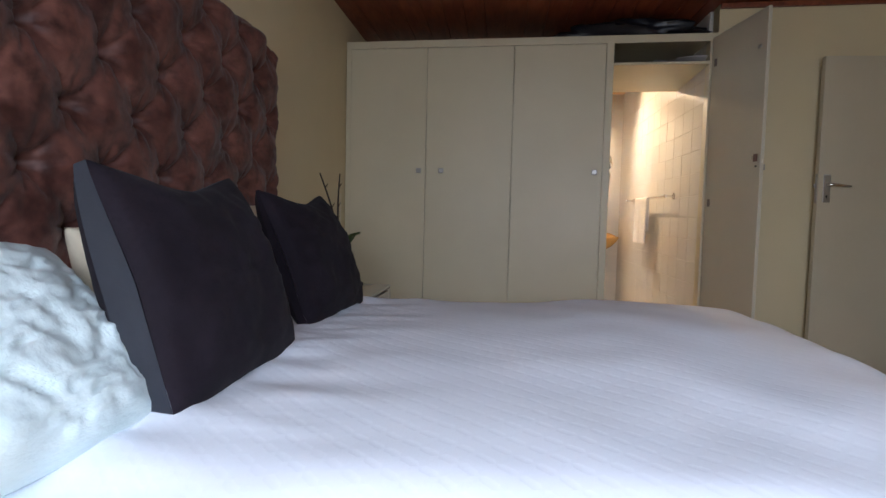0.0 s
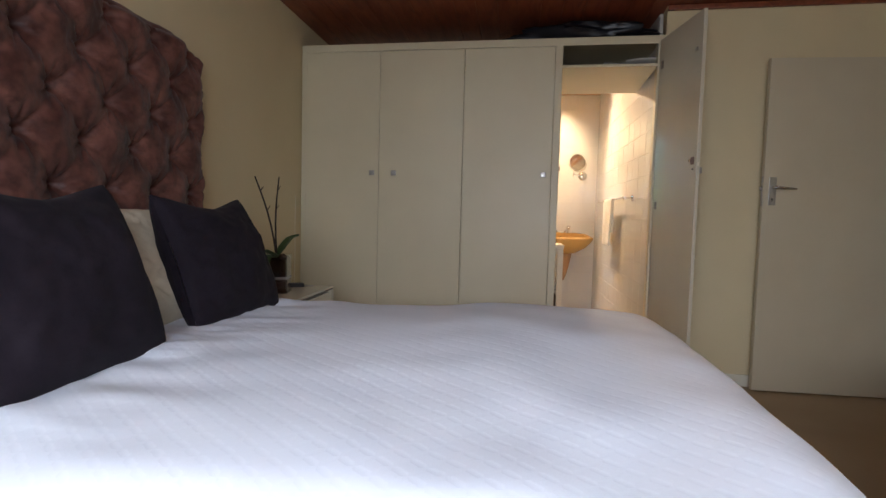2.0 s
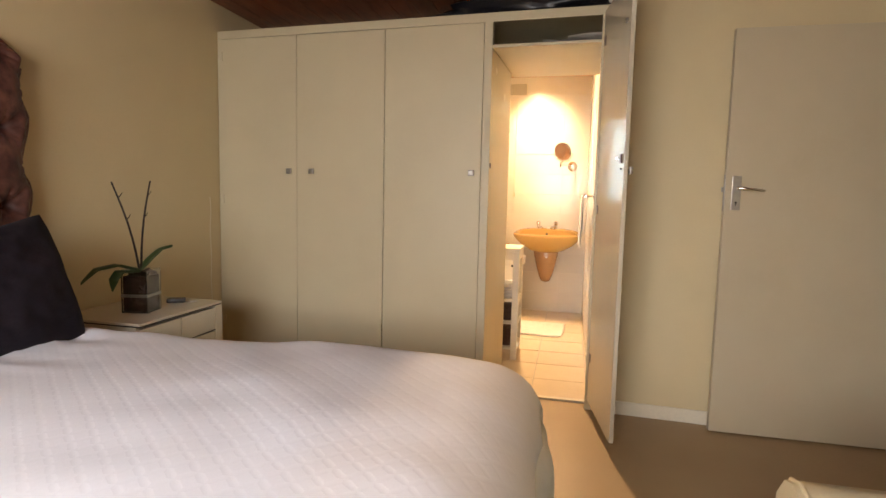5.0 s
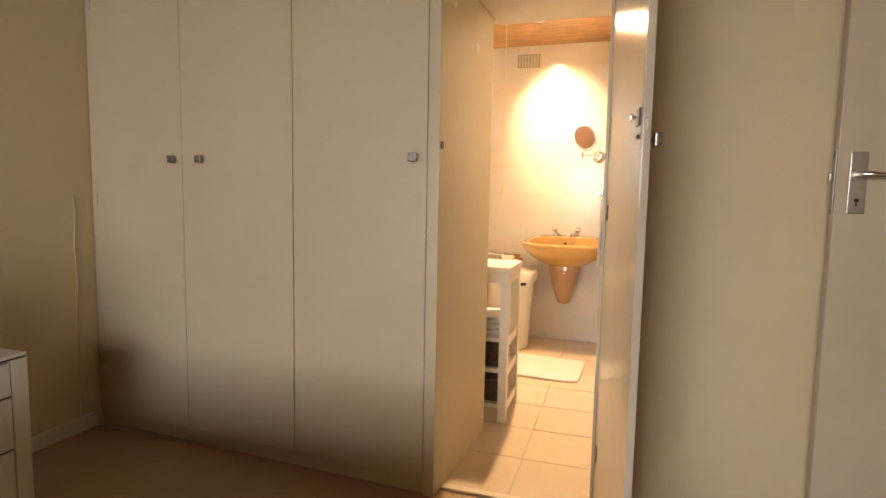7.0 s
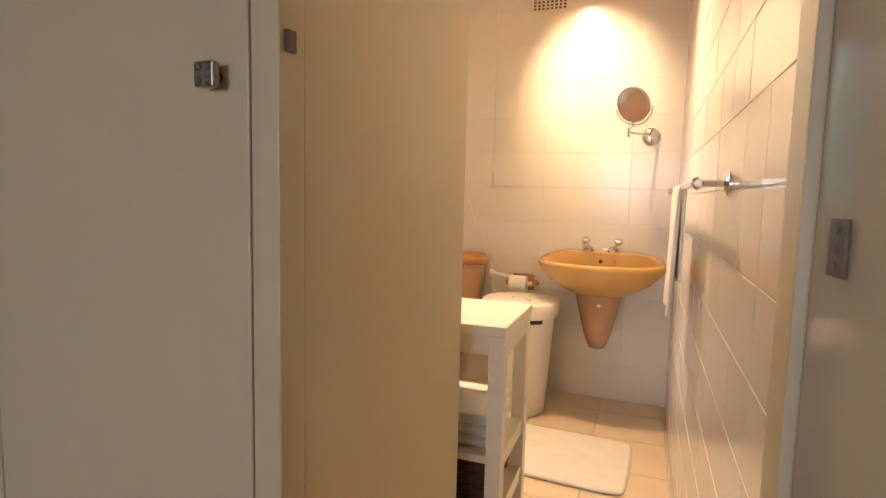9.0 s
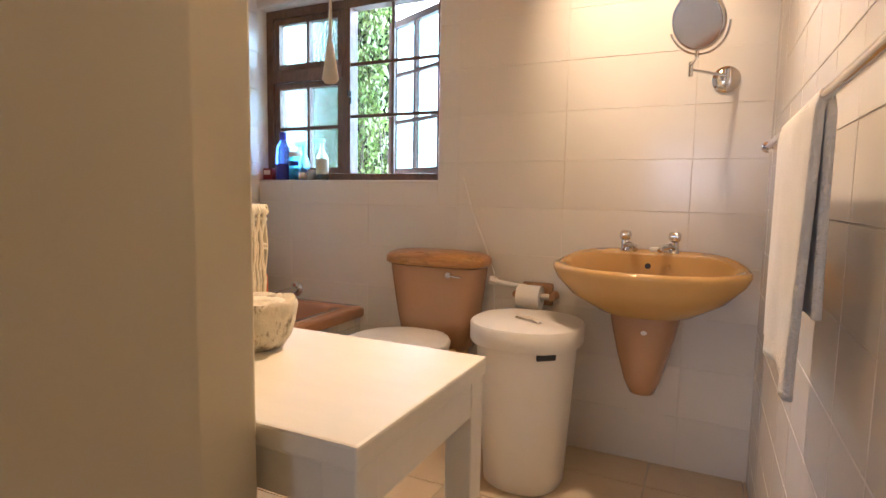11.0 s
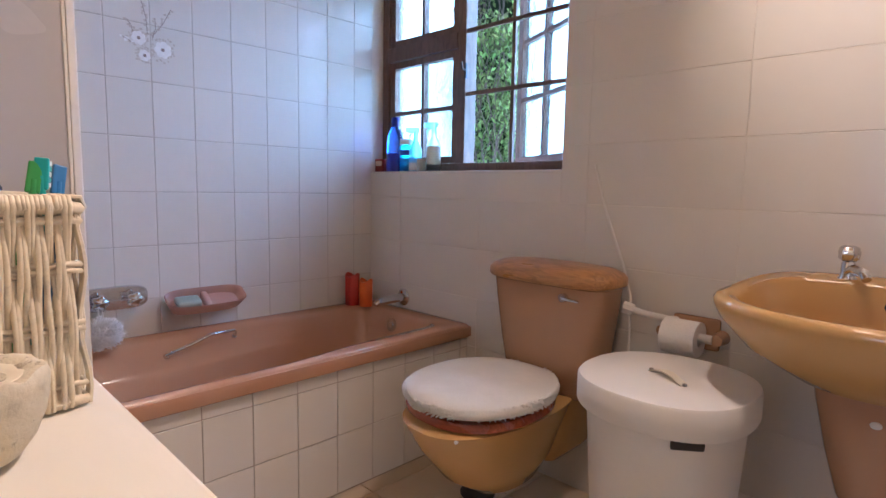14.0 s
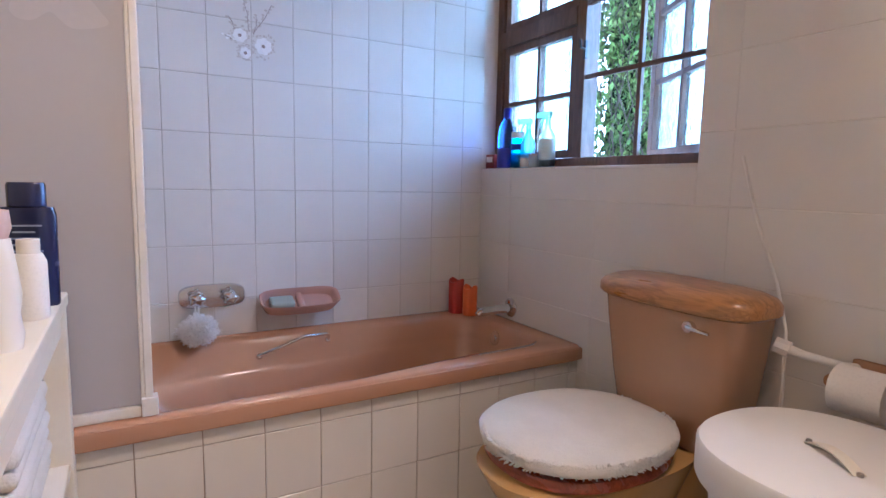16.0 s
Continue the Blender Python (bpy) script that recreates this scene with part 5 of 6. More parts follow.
part("cord", tube(bmesh.new(), [(0, 0, BCEIL), (0.004, 0, 1.8), (0, 0, 1.235)], 0.0018, 6), M_SKIRT, cord)
part("toggle", lathe(bmesh.new(), [(0.003, 1.238), (0.005, 1.225), (0.009, 1.20), (0.006, 1.196), (0, 1.196)], 14), M_SKIRT, cord, smooth=50)

# ---- white trolley table ----
TX0, TX1, TY0, TY1, TZ1 = -0.585, 0.680, 4.436, 4.799, 0.824
tr = thing("shelf_table", "long white painted side table with three shelves", "table")
part("top", boxes((TX0, TX1, TY0, TY1, TZ1 - 0.028, TZ1), bevel=0.004), M_PWOOD, tr)
part("apron", boxes((TX0 + 0.05, TX1 - 0.05, TY0 + 0.012, TY0 + 0.03, TZ1 - 0.085, TZ1 - 0.029)), M_PWOOD, tr)
part("apron", boxes((TX0 + 0.05, TX1 - 0.05, TY1 - 0.03, TY1 - 0.012, TZ1 - 0.085, TZ1 - 0.029)), M_PWOOD, tr)
for x0 in (TX0 + 0.006, TX1 - 0.026):
    part("apron", boxes((x0, x0 + 0.02, TY0 + 0.05, TY1 - 0.05, TZ1 - 0.085, TZ1 - 0.029)), M_PWOOD, tr)
for x0 in (TX0 + 0.004, TX1 - 0.049):
    for y0 in (TY0 + 0.004, TY1 - 0.049):
        part("leg", boxes((x0, x0 + 0.045, y0, y0 + 0.045, 0, TZ1 - 0.029), bevel=0.003), M_PWOOD, tr)
for z in (0.45, 0.285, 0.095):
    part("shelf", boxes((TX0 + 0.01, TX1 - 0.010, TY0 + 0.01, TY1 - 0.01, z - 0.022, z), bevel=0.003), M_PWOOD, tr)
    part("side_rail", boxes((TX1 - 0.032, TX1 - 0.012, TY0 + 0.05, TY1 - 0.05, z - 0.05, z - 0.0225)), M_PWOOD, tr)


def rattan(m, w, d, h):
    b = thing("rattan_basket", "dark brown woven rattan basket on a table shelf", "basket", m, "rattan baskets on the shelves")
    bm = bmesh.new()
    for k in range(int(h / 0.012)):
        z = 0.006 + k * 0.012
        pts = []
        per = 2 * (w + d)
        cnt = 44
        for i in range(cnt):
            q = i / cnt * per
            if q < w: p = (q - w / 2, -d / 2)
            elif q < w + d: p = (w / 2, q - w - d / 2)
            elif q < 2 * w + d: p = (w / 2 - (q - w - d), d / 2)
            else: p = (-w / 2, d / 2 - (q - 2 * w - d))
            o = 0.003 * (1 if (i + k) % 2 else -1)
            pts.append((p[0] * (1 + o / w * 2), p[1] * (1 + o / d * 2), z))
        tube(bm, pts, 0.0062, 5, closed=True)
    part("weave", bm, M_RATTAN, b, smooth=60)
    part("liner", boxes((-w / 2 + 0.006, w / 2 - 0.006, -d / 2 + 0.006, d / 2 - 0.006, 0.004, h - 0.015)), M_RATTAN, b)
    part("label_ring", tube(bmesh.new(), [(w / 2 + 0.010, 0.02 * math.cos(a), h * 0.55 + 0.028 * math.sin(a)) for a in [k * math.tau / 16 for k in range(16)]], 0.003, 6, closed=True), M_STEEL, b)
    return b


for z in (0.285, 0.095):
    for x in (0.46, 0.08, -0.30):
        rattan(pose(x, 4.62, z), 0.33, 0.27, 0.125)
# folded towels on the upper shelf
for k, (x, w, nlay) in enumerate(((0.50, 0.26, 3), (-0.36, 0.40, 6))):
    tt = thing("folded_towels", "stack of folded white towels on the upper shelf", "towels", pose(x, 4.62, 0.45))
    for j in range(nlay):
        bm = boxes((-w / 2 + 0.004 * j, w / 2 - 0.003 * j, -0.135, 0.135 + 0.004 * (j % 2), 0.001 + 0.033 * j, 0.033 * (j + 1)), bevel=0.014)
        part("towel", bm, M_TOWEL, tt, smooth=70)

# ---- white wicker caddy ----
CM = pose(0.244, 4.766, TZ1, 0, 0, 9)
cad = thing("wicker_caddy", "white woven wicker caddy full of toiletries", "basket", CM)
CX0, CX1, CY0, CY1, CH = -0.33, 0.0, -0.230, 0.0, 0.222


def rim_pts(grow, z, cnt=26):
    x0, x1, y0, y1 = CX0 - grow, CX1 + grow, CY0 - grow, CY1 + grow
    cor = [(x0, y0), (x1, y0), (x1, y1), (x0, y1)]
    out = []
    for (ax, ay), (bx, by) in zip(cor, cor[1:] + cor[:1]):
        for k in range(cnt):
            t = k / cnt
            out.append((ax + (bx - ax) * t, ay + (by - ay) * t, z))
    return out


for z, r in ((0.010, 0.007), (0.028, 0.004), (0.089, 0.004), (0.096, 0.004), (0.152, 0.004), (0.159, 0.004), (CH - 0.016, 0.006), (CH - 0.003, 0.009)):
    bm = bmesh.new()
    for ph in (0, 1):
        pts = [(x, y, zz + 0.0008 * math.sin(i * 1.9 + ph * math.pi)) for i, (x, y, zz) in enumerate(rim_pts(0.003 * math.cos(ph * math.pi), z))]
        tube(bm, pts, r * 0.8, 6, closed=True)
    part("woven_band", bm, M_WICKER, cad, smooth=60)
rnd = random.Random(8)
base_pts = rim_pts(0, 0, cnt=28)
for i, (x, y, z) in enumerate(base_pts):
    cx, cy = (CX0 + CX1) / 2, (CY0 + CY1) / 2
    nx, ny = (0, math.copysign(1, y - cy)) if abs(abs(y - cy) - (CY1 - CY0) / 2) < 1e-6 else (math.copysign(1, x - cx), 0)
    tx, ty = -ny, nx
    bm = bmesh.new()
    for s in (-1, 1):
        ph = s * (1 if i % 2 else -1)
        pts = []
        top = CH - 0.008 if not (4 <= i % 28 <= 15 and i // 28 == 1) else 0.155
        lean = rnd.uniform(-0.0015, 0.0015)
        for k in range(13):
            zz = 0.004 + (top - 0.004) * k / 12
            o = 0.004 + (0.004 if i % 2 else -0.004) * math.sin(math.pi * (zz - 0.0595) / 0.0635)
            sway = s * 0.0024 + lean * math.sin(zz * 22 + i) + 0.0006 * s * math.cos(math.pi * zz / 0.0635)
            pts.append((x + nx * o + tx * sway, y + ny * o + ty * sway, zz))
        if top > 0.16:
            pts += [(x + nx * q + tx * sway, y + ny * q + ty * sway, h) for q, h in ((0.010, CH - 0.002), (0.006, CH + 0.008), (-0.004, CH + 0.009), (-0.011, CH - 0.001))]
        tube(bm, pts, 0.0029, 6)
    part("stake", bm, M_WICKER, cad, smooth=60)
part("base", boxes((CX0, CX1, CY0, CY1, 0.002, 0.012)), M_WICKER, cad)


# contents of the caddy
def toothbrush(m, c1, c2, label):
    t_ = thing("toothbrush", label, "toothbrush", m, "toothbrushes in the caddy")
    part("handle", tube(bmesh.new(), [(0, 0, 0), (0, 0, 0.10), (0.002, 0, 0.15), (0, 0, 0.185)], [0.006, 0.007, 0.004, 0.004], 8), plain(label.split()[0] + "_brush_handle", c1), t_, smooth=60)
    part("head", boxes((-0.007, 0.007, -0.003, 0.003, 0.170, 0.205), bevel=0.002), plain(label.split()[0] + "_brush_head", c1), t_)
    for k in range(5):
        part("bristles", boxes((-0.0062, 0.0062, 0.003, 0.015, 0.1735 + 0.006 * k, 0.1785 + 0.006 * k)), plain(label.split()[0] + "_bristles", c2 if k % 2 == 0 else c1), t_)


toothbrush(CM @ pose(-0.030, -0.055, 0.068, -10, 9, 70), (0.05, 0.35, 0.08), (0.75, 0.80, 0.75), "green toothbrush standing in the caddy")
toothbrush(CM @ pose(-0.022, -0.030, 0.070, -12, 14, 95), (0.02, 0.16, 0.42), (0.70, 0.78, 0.80), "blue toothbrush standing in the caddy")
toothbrush(CM @ pose(-0.045, -0.028, 0.068, -4, 4, 60), (0.02, 0.42, 0.46), (0.75, 0.80, 0.80), "teal toothbrush standing in the caddy")
toothbrush(CM @ pose(-0.06, -0.225, 0.241, 0, -88, 20), (0.62, 0.10, 0.22), (0.8, 0.8, 0.8), "pink toothbrush lying across the caddy's rim")
toothbrush(CM @ pose(-0.14, -0.13, 0.241, 0, -89, -10), (0.01, 0.30, 0.36), (0.03, 0.03, 0.05), "turquoise toothbrush lying on the caddy")
bm = boxes((-0.040, 0.040, -0.002, 0.002, -0.040, 0.040), bevel=0.001)
sc = thing("yellow_packet", "yellow square packet standing on its corner in the caddy", "packet", CM @ pose(-0.065, -0.112, 0.190, 0, 45, 80))
part("card", bm, plain("yellow_card", (0.80, 0.60, 0.02)), sc)
part("print_panel", boxes((-0.028, 0.028, -0.0035, -0.0025, -0.028, 0.028)), plain("grey_print", (0.55, 0.52, 0.40)), sc)
bx = thing("toiletry_box", "white box with a dark red label in the caddy", "box", CM @ pose(-0.035, -0.178, 0.0135, 0, 0, 85))
part("carton", boxes((-0.045, 0.045, -0.02, 0.02, 0, 0.195), bevel=0.002), M_PAPER, bx)
part("label_panel", boxes((-0.045, 0.012, -0.0225, -0.0205, 0.158, 0.190)), plain("dark_red_print", (0.22, 0.012, 0.02)), bx)
part("print_bar", boxes((-0.035, 0.002, -0.0235, -0.0228, 0.170, 0.179)), M_PAPER, bx)
for k, (y, h, c) in enumerate(((-0.140, 0.195, (0.70, 0.66, 0.56)), (-0.085, 0.200, (0.045, 0.04, 0.05)), (-0.112, 0.185, (0.30, 0.20, 0.16)))):
    bm = lathe(bmesh.new(), [(0.011, 0), (0.012, 0.004), (0.011, h * 0.8), (0.008, h * 0.84), (0.008, h), (0, h)], 14)
    solo("toiletry_tube", bm, plain("tube_%s" % "abc"[k], c), ("slim pale tube", "slim black tube", "slim brown tube")[k] + " standing in the caddy", "tube", CM @ pose(-0.085, y, 0.0135), smooth=50, group="tubes in the caddy")

# ---- rough plaster candle bowls ----
M_STONE = paint("crackled_white_plaster", (0.66, 0.60, 0.46), (0.56, 0.50, 0.37), 0.8, 14, 40, 0.6, spread=0.30, depth=0.006)
nt = M_STONE.node_tree
crack = level(nt, noise_node(nt, 40, 8, (1, 1, 0.4), 0.75), 0.54, 0.64)
bs = nt.nodes["Principled BSDF"]
nt.links.new(ramp_mix(nt, crack, bs.inputs["Base Color"].links[0].from_socket, (0.15, 0.115, 0.075)), bs.inputs["Base Color"])
for k, (x, y, a) in enumerate(((0.330, 4.660, 0), (0.308, 4.522, 70))):
    cb = thing("candle_bowl", "rough crackled white plaster bowl filled with wax", "bowl", pose(x, y, TZ1, 0, 0, a), "plaster candle bowls")
    wob = lambda an, r, z: 0.003 * noise.noise(Vector((math.cos(an) * 2.2, math.sin(an) * 2.2, z * 30))) + (0.0025 * noise.noise(Vector((math.cos(an) * 7, math.sin(an) * 7, k * 5))) if z > 0.06 else 0)
    bm = lathe(bmesh.new(), [(0.020, 0), (0.032, 0.001), (0.041, 0.006), (0.052, 0.021), (0.060, 0.043), (0.0635, 0.063), (0.064, 0.075), (0.061, 0.081), (0.055, 0.082), (0.047, 0.079), (0.040, 0.075), (0, 0.070)], 64, wob=wob)
    for v in bm.verts:
        if v.co.z > 0.070 and v.co.xy.length > 0.045:
            v.co.z += 0.007 * noise.noise(Vector((v.co.x * 45, v.co.y * 45, k * 3.0))) + 0.003 * noise.noise(Vector((v.co.x * 130, v.co.y * 130, 1)))
    part("shell", bm, M_STONE, cb, smooth=50)
    part("wax", lathe(bmesh.new(), [(0.046, 0.070), (0.045, 0.0775), (0.036, 0.0765), (0.026, 0.070), (0.012, 0.067), (0, 0.0665)], 48), paint("cream_wax", (0.78, 0.72, 0.58), (0.72, 0.66, 0.52), 0.45, 9, 60, 0.1), cb, smooth=50)


# ---- bottles ----
def bottle(label, m, prof, mat, cap=None, capmat=None, sx=1.0, sy=1.0, trigger=None, stripes=(), group=""):
    b = thing("bottle", label, "bottle", m, group)
    part("body", lathe(bmesh.new(), prof, 28, sx, sy), mat, b, smooth=40)
    if cap:
        part("cap", lathe(bmesh.new(), cap, 24, min(1, sx * 1.2), min(1, sy * 1.5)), capmat, b, smooth=40)
    if trigger:
        h, col = trigger
        bm = tube(bmesh.new(), [(0, 0, h), (0, 0, h + 0.03)], 0.011, 10)
        box(bm, -0.014, 0.05, -0.011, 0.011, h + 0.028, h + 0.052, 0.005)
        tube(bm, [(0.022, 0, h + 0.03), (0.034, 0, h + 0.01), (0.036, 0, h - 0.014)], [0.006, 0.005, 0.003], 6)
        part("trigger_head", bm, col, b, smooth=50)
    for z0, z1, r, c in stripes:
        part("label_band", lathe(bmesh.new(), [(r, z0), (r + 0.0008, z0), (r + 0.0008, z1), (r, z1)], 28, sx, sy), c, b)
    return b


P_NAVY, P_BLUE, P_AQUA = plain("navy_plastic", (0.012, 0.018, 0.070), 0.25), glassy("blue_plastic", (0.10, 0.22, 0.85), 0.15), glassy("aqua_plastic", (0.10, 0.62, 0.85), 0.45, 1.15)
P_DEEP, P_PALE, P_GREEN = plain("deep_blue_plastic", (0.015, 0.02, 0.30), 0.3), glassy("pale_clear_plastic", (0.70, 0.88, 0.82), 0.45, 1.3), glassy("green_plastic", (0.35, 0.70, 0.48), 0.5, 1.3)
SZ, SY = SILL, YB + 0.036
G = "bottles on the window sill"
rb = thing("small_box", "small dark red box on the window sill", "box", pose(-1.218, SY, SZ))
part("carton", boxes((-0.032, 0.032, -0.024, 0.024, 0, 0.062), bevel=0.002), plain("dark_red_card", (0.22, 0.015, 0.02)), rb)
part("label_panel", boxes((-0.024, 0.02, -0.0265, -0.0245, 0.028, 0.052)), M_PAPER, rb)
bottle("tall blue plastic bottle, darker at its base, on the sill", pose(-1.125, SY, SZ), [(0.040, 0.085), (0.041, 0.10), (0.038, 0.17), (0.020, 0.205), (0.018, 0.215), (0, 0.215)], P_BLUE,
       [(0.019, 0.212), (0.020, 0.25), (0.016, 0.256), (0, 0.256)], P_DEEP, stripes=((0.001, 0.086, 0.041, P_DEEP),), group=G)
bottle("squat aqua bottle with a pale flat cap on the sill", pose(-1.045, SY, SZ), [(0.034, 0), (0.036, 0.004), (0.036, 0.115), (0.030, 0.125), (0, 0.125)], P_AQUA,
       [(0.031, 0.124), (0.031, 0.145), (0.028, 0.150), (0, 0.150)], M_WHITE, 1.0, 0.75, stripes=((0.075, 0.10, 0.0364, P_DEEP),), group=G)
bottle("pale blue spray bottle with an aqua trigger on the sill", pose(-0.985, SY + 0.005, SZ, 0, 0, 200), [(0.028, 0), (0.030, 0.004), (0.030, 0.10), (0.012, 0.14), (0.012, 0.155), (0, 0.155)], glassy("light_blue_plastic", (0.25, 0.70, 0.92), 0.5, 1.3),
       trigger=(0.15, glassy("aqua_trigger", (0.30, 0.85, 0.80), 0.4, 1.15)), stripes=((0.004, 0.04, 0.0304, M_WHITE),), group=G)
bottle("small grey jar on the window sill", pose(-0.930, SY, SZ), [(0.026, 0), (0.028, 0.003), (0.028, 0.042), (0.024, 0.05), (0, 0.05)], plain("grey_jar", (0.34, 0.40, 0.40)), [(0.026, 0.045), (0.026, 0.056), (0, 0.057)], M_STEEL, group=G)
bottle("clear spray bottle with a pale label on the sill", pose(-0.865, SY + 0.005, SZ, 0, 0, 190), [(0.030, 0), (0.032, 0.004), (0.032, 0.12), (0.012, 0.155), (0.012, 0.17), (0, 0.17)], P_PALE,
       trigger=(0.165, P_GREEN), stripes=((0.03, 0.11, 0.0322, plain("pale_print", (0.62, 0.72, 0.68))),), group=G)
nb = bottle("flat navy lotion bottle with lines of print on the side table", pose(-0.450, 4.755, TZ1, 0, 0, 78), [(0.045, 0), (0.048, 0.005), (0.050, 0.175), (0.046, 0.19), (0.02, 0.193), (0, 0.193)], P_NAVY,
            [(0.032, 0.192), (0.032, 0.232), (0.029, 0.237), (0, 0.237)], P_NAVY, 0.95, 0.45)
for k in range(9):
    w = 0.030 - 0.004 * (k * 7 % 4)
    part("print_line", boxes((-w, w, -0.0242 - 0.0006, -0.0236, 0.155 - 0.012 * k, 0.158 - 0.012 * k)), plain("grey_blue_print", (0.25, 0.30, 0.45)) if k == 0 else bpy.data.materials["grey_blue_print"], nb)
wb = bottle("small white lotion bottle with printed lines on the side table", pose(-0.33, 4.768, TZ1, 0, 0, 70), [(0.024, 0), (0.026, 0.004), (0.026, 0.10), (0.020, 0.115), (0, 0.117)], M_PAPER,
            [(0.017, 0.115), (0.017, 0.140), (0, 0.142)], M_WHITE)
bottle("pale ribbed bottle standing on the side table", pose(-0.13, 4.757, TZ1), [(0.024, 0), (0.027, 0.02), (0.023, 0.05), (0.027, 0.08), (0.023, 0.12), (0.018, 0.16), (0, 0.162)], M_WHITE,
       [(0.015, 0.160), (0.020, 0.175), (0.018, 0.200), (0, 0.204)], plain("rose_plastic", (0.62, 0.46, 0.44)))

# ---- outdoors ----
structure("backdrop", boxes((-9, 6, 10.0, 10.05, -0.3, 7)), glow("bright_sky_haze", (0.62, 0.80, 1.0), 46.0), "bright hazy sky beyond the garden", "backdrop")
structure("ground", boxes((-60, 60, YB + 0.23, 90, -0.5, -0.25)), paint("lawn", (0.06, 0.10, 0.03), (0.09, 0.13, 0.04), 0.9, 3, 60, 0.5), "green lawn outside the bathroom window", "ground")
rnd = random.Random(21)
lv = []
lf = []
for k in range(24000):
    x, z = rnd.uniform(-2.5, -1.50), rnd.uniform(-0.25, 3.6)
    y = 8.0 + 0.30 * noise.noise(Vector((x * 1.8, z * 1.8, 0))) + rnd.uniform(-0.16, 0.22) + 0.25 * max(0, z - 2.4)
    if noise.noise(Vector((x * 2.6, z * 2.6, 5))) < -0.34 and z > 2.3:
        continue
    s = rnd.uniform(0.012, 0.032)
    rot = Euler((rnd.uniform(-0.9, 0.9) + 1.3, rnd.uniform(-0.8, 0.8), rnd.uniform(-3, 3))).to_matrix()
    i = len(lv)
    for p in ((-0.5, 0, 0), (0, -1, 0.12), (0.5, 0, 0), (0, 1.1, -0.1)):
        lv.append(Vector((x, y, z)) + rot @ (Vector(p) * s))
    lf.append((i, i + 1, i + 2, i + 3))
hedge = thing("hedge", "dense climbing green hedge outside the window", "hedge")
me = bpy.data.meshes.new("foliage")
me.from_pydata(lv, [], lf)
M_HLEAF = paint("hedge_leaf", (0.11, 0.22, 0.05), (0.30, 0.42, 0.12), 0.45, 4, 30, 0.1)
nt = M_HLEAF.node_tree
gi, hs = nt.nodes.new("ShaderNodeNewGeometry"), nt.nodes.new("ShaderNodeHueSaturation")
for slot, lo, hi in (("Hue", 0.455, 0.515), ("Value", 0.35, 1.7)):
    mr = nt.nodes.new("ShaderNodeMapRange")
    mr.inputs[3].default_value, mr.inputs[4].default_value = lo, hi
    nt.links.new(gi.outputs["Random Per Island"], mr.inputs[0])
    nt.links.new(mr.outputs[0], hs.inputs[slot])
bs = nt.nodes["Principled BSDF"]
nt.links.new(bs.inputs["Base Color"].links[0].from_socket, hs.inputs["Color"])
nt.links.new(hs.outputs[0], bs.inputs["Base Color"])
me.materials.append(M_HLEAF)
fo = new("foliage", me)
fo.parent = hedge
fo["kind"] = "stuff"
m_branch = plain("grey_branch", (0.20, 0.17, 0.13), 0.8)
for k in range(30):
    x = -2.45 + 0.9 * k / 30
    pts = [(x + 0.12 * math.sin(j * 1.3 + k), 8.05 + 0.1 * math.sin(j * 2.1 + k * 3), -0.26 + 0.42 * j) for j in range(9)]
    part("branch", tube(bmesh.new(), pts, [0.009 - 0.0008 * j for j in range(9)], 5), m_branch, hedge, smooth=60)
# added dark box behind the leaves; its colour stands in for inner shade
part("inner_shade", boxes((-2.45, -1.6, 8.30, 8.36, -0.25, 3.3)), plain("hedge_inner_dark", (0.020, 0.040, 0.014), 0.9), hedge)

# ---- tiles of walls, bath panel and floor ----
shared = {}


def tile(parent, w, h, m, mat, t=0.0065, name="tile"):
    key = (round(w, 4), round(h, 4), mat.name)
    if key not in shared:
        bm = bmesh.new()
        b = 0.0014
        lo = [bm.verts.new(p) for p in ((0, 0, 0), (w, 0, 0), (w, h, 0), (0, h, 0))]
        md = [bm.verts.new(p) for p in ((0, 0, t - b), (w, 0, t - b), (w, h, t - b), (0, h, t - b))]
        hi = [bm.verts.new(p) for p in ((b, b, t), (w - b, b, t), (w - b, h - b, t), (b, h - b, t))]
        for a, c in ((lo, md), (md, hi)):
            for i in range(4):
                bm.faces.new((a[i], a[(i + 1) % 4], c[(i + 1) % 4], c[i]))
        bm.faces.new(hi)
        shared[key] = mesh_of(name, bm, mat)
    ob = new(name, shared[key])
    ob.parent = parent
    jig = noise.noise(m.translation * 31) * 0.0009
    ob.matrix_basis = m @ pose(0, 0, jig, 0.18 * noise.noise(m.translation * 17), 0.18 * noise.noise(m.translation * 23), 0)


def cuts(lo, hi, origin, step):
    k0 = math.floor((lo - origin) / step) + 1
    inner = [origin + step * k for k in range(k0, k0 + 60) if lo + 0.008 < origin + step * k < hi - 0.008]
    return [lo] + inner + [hi]


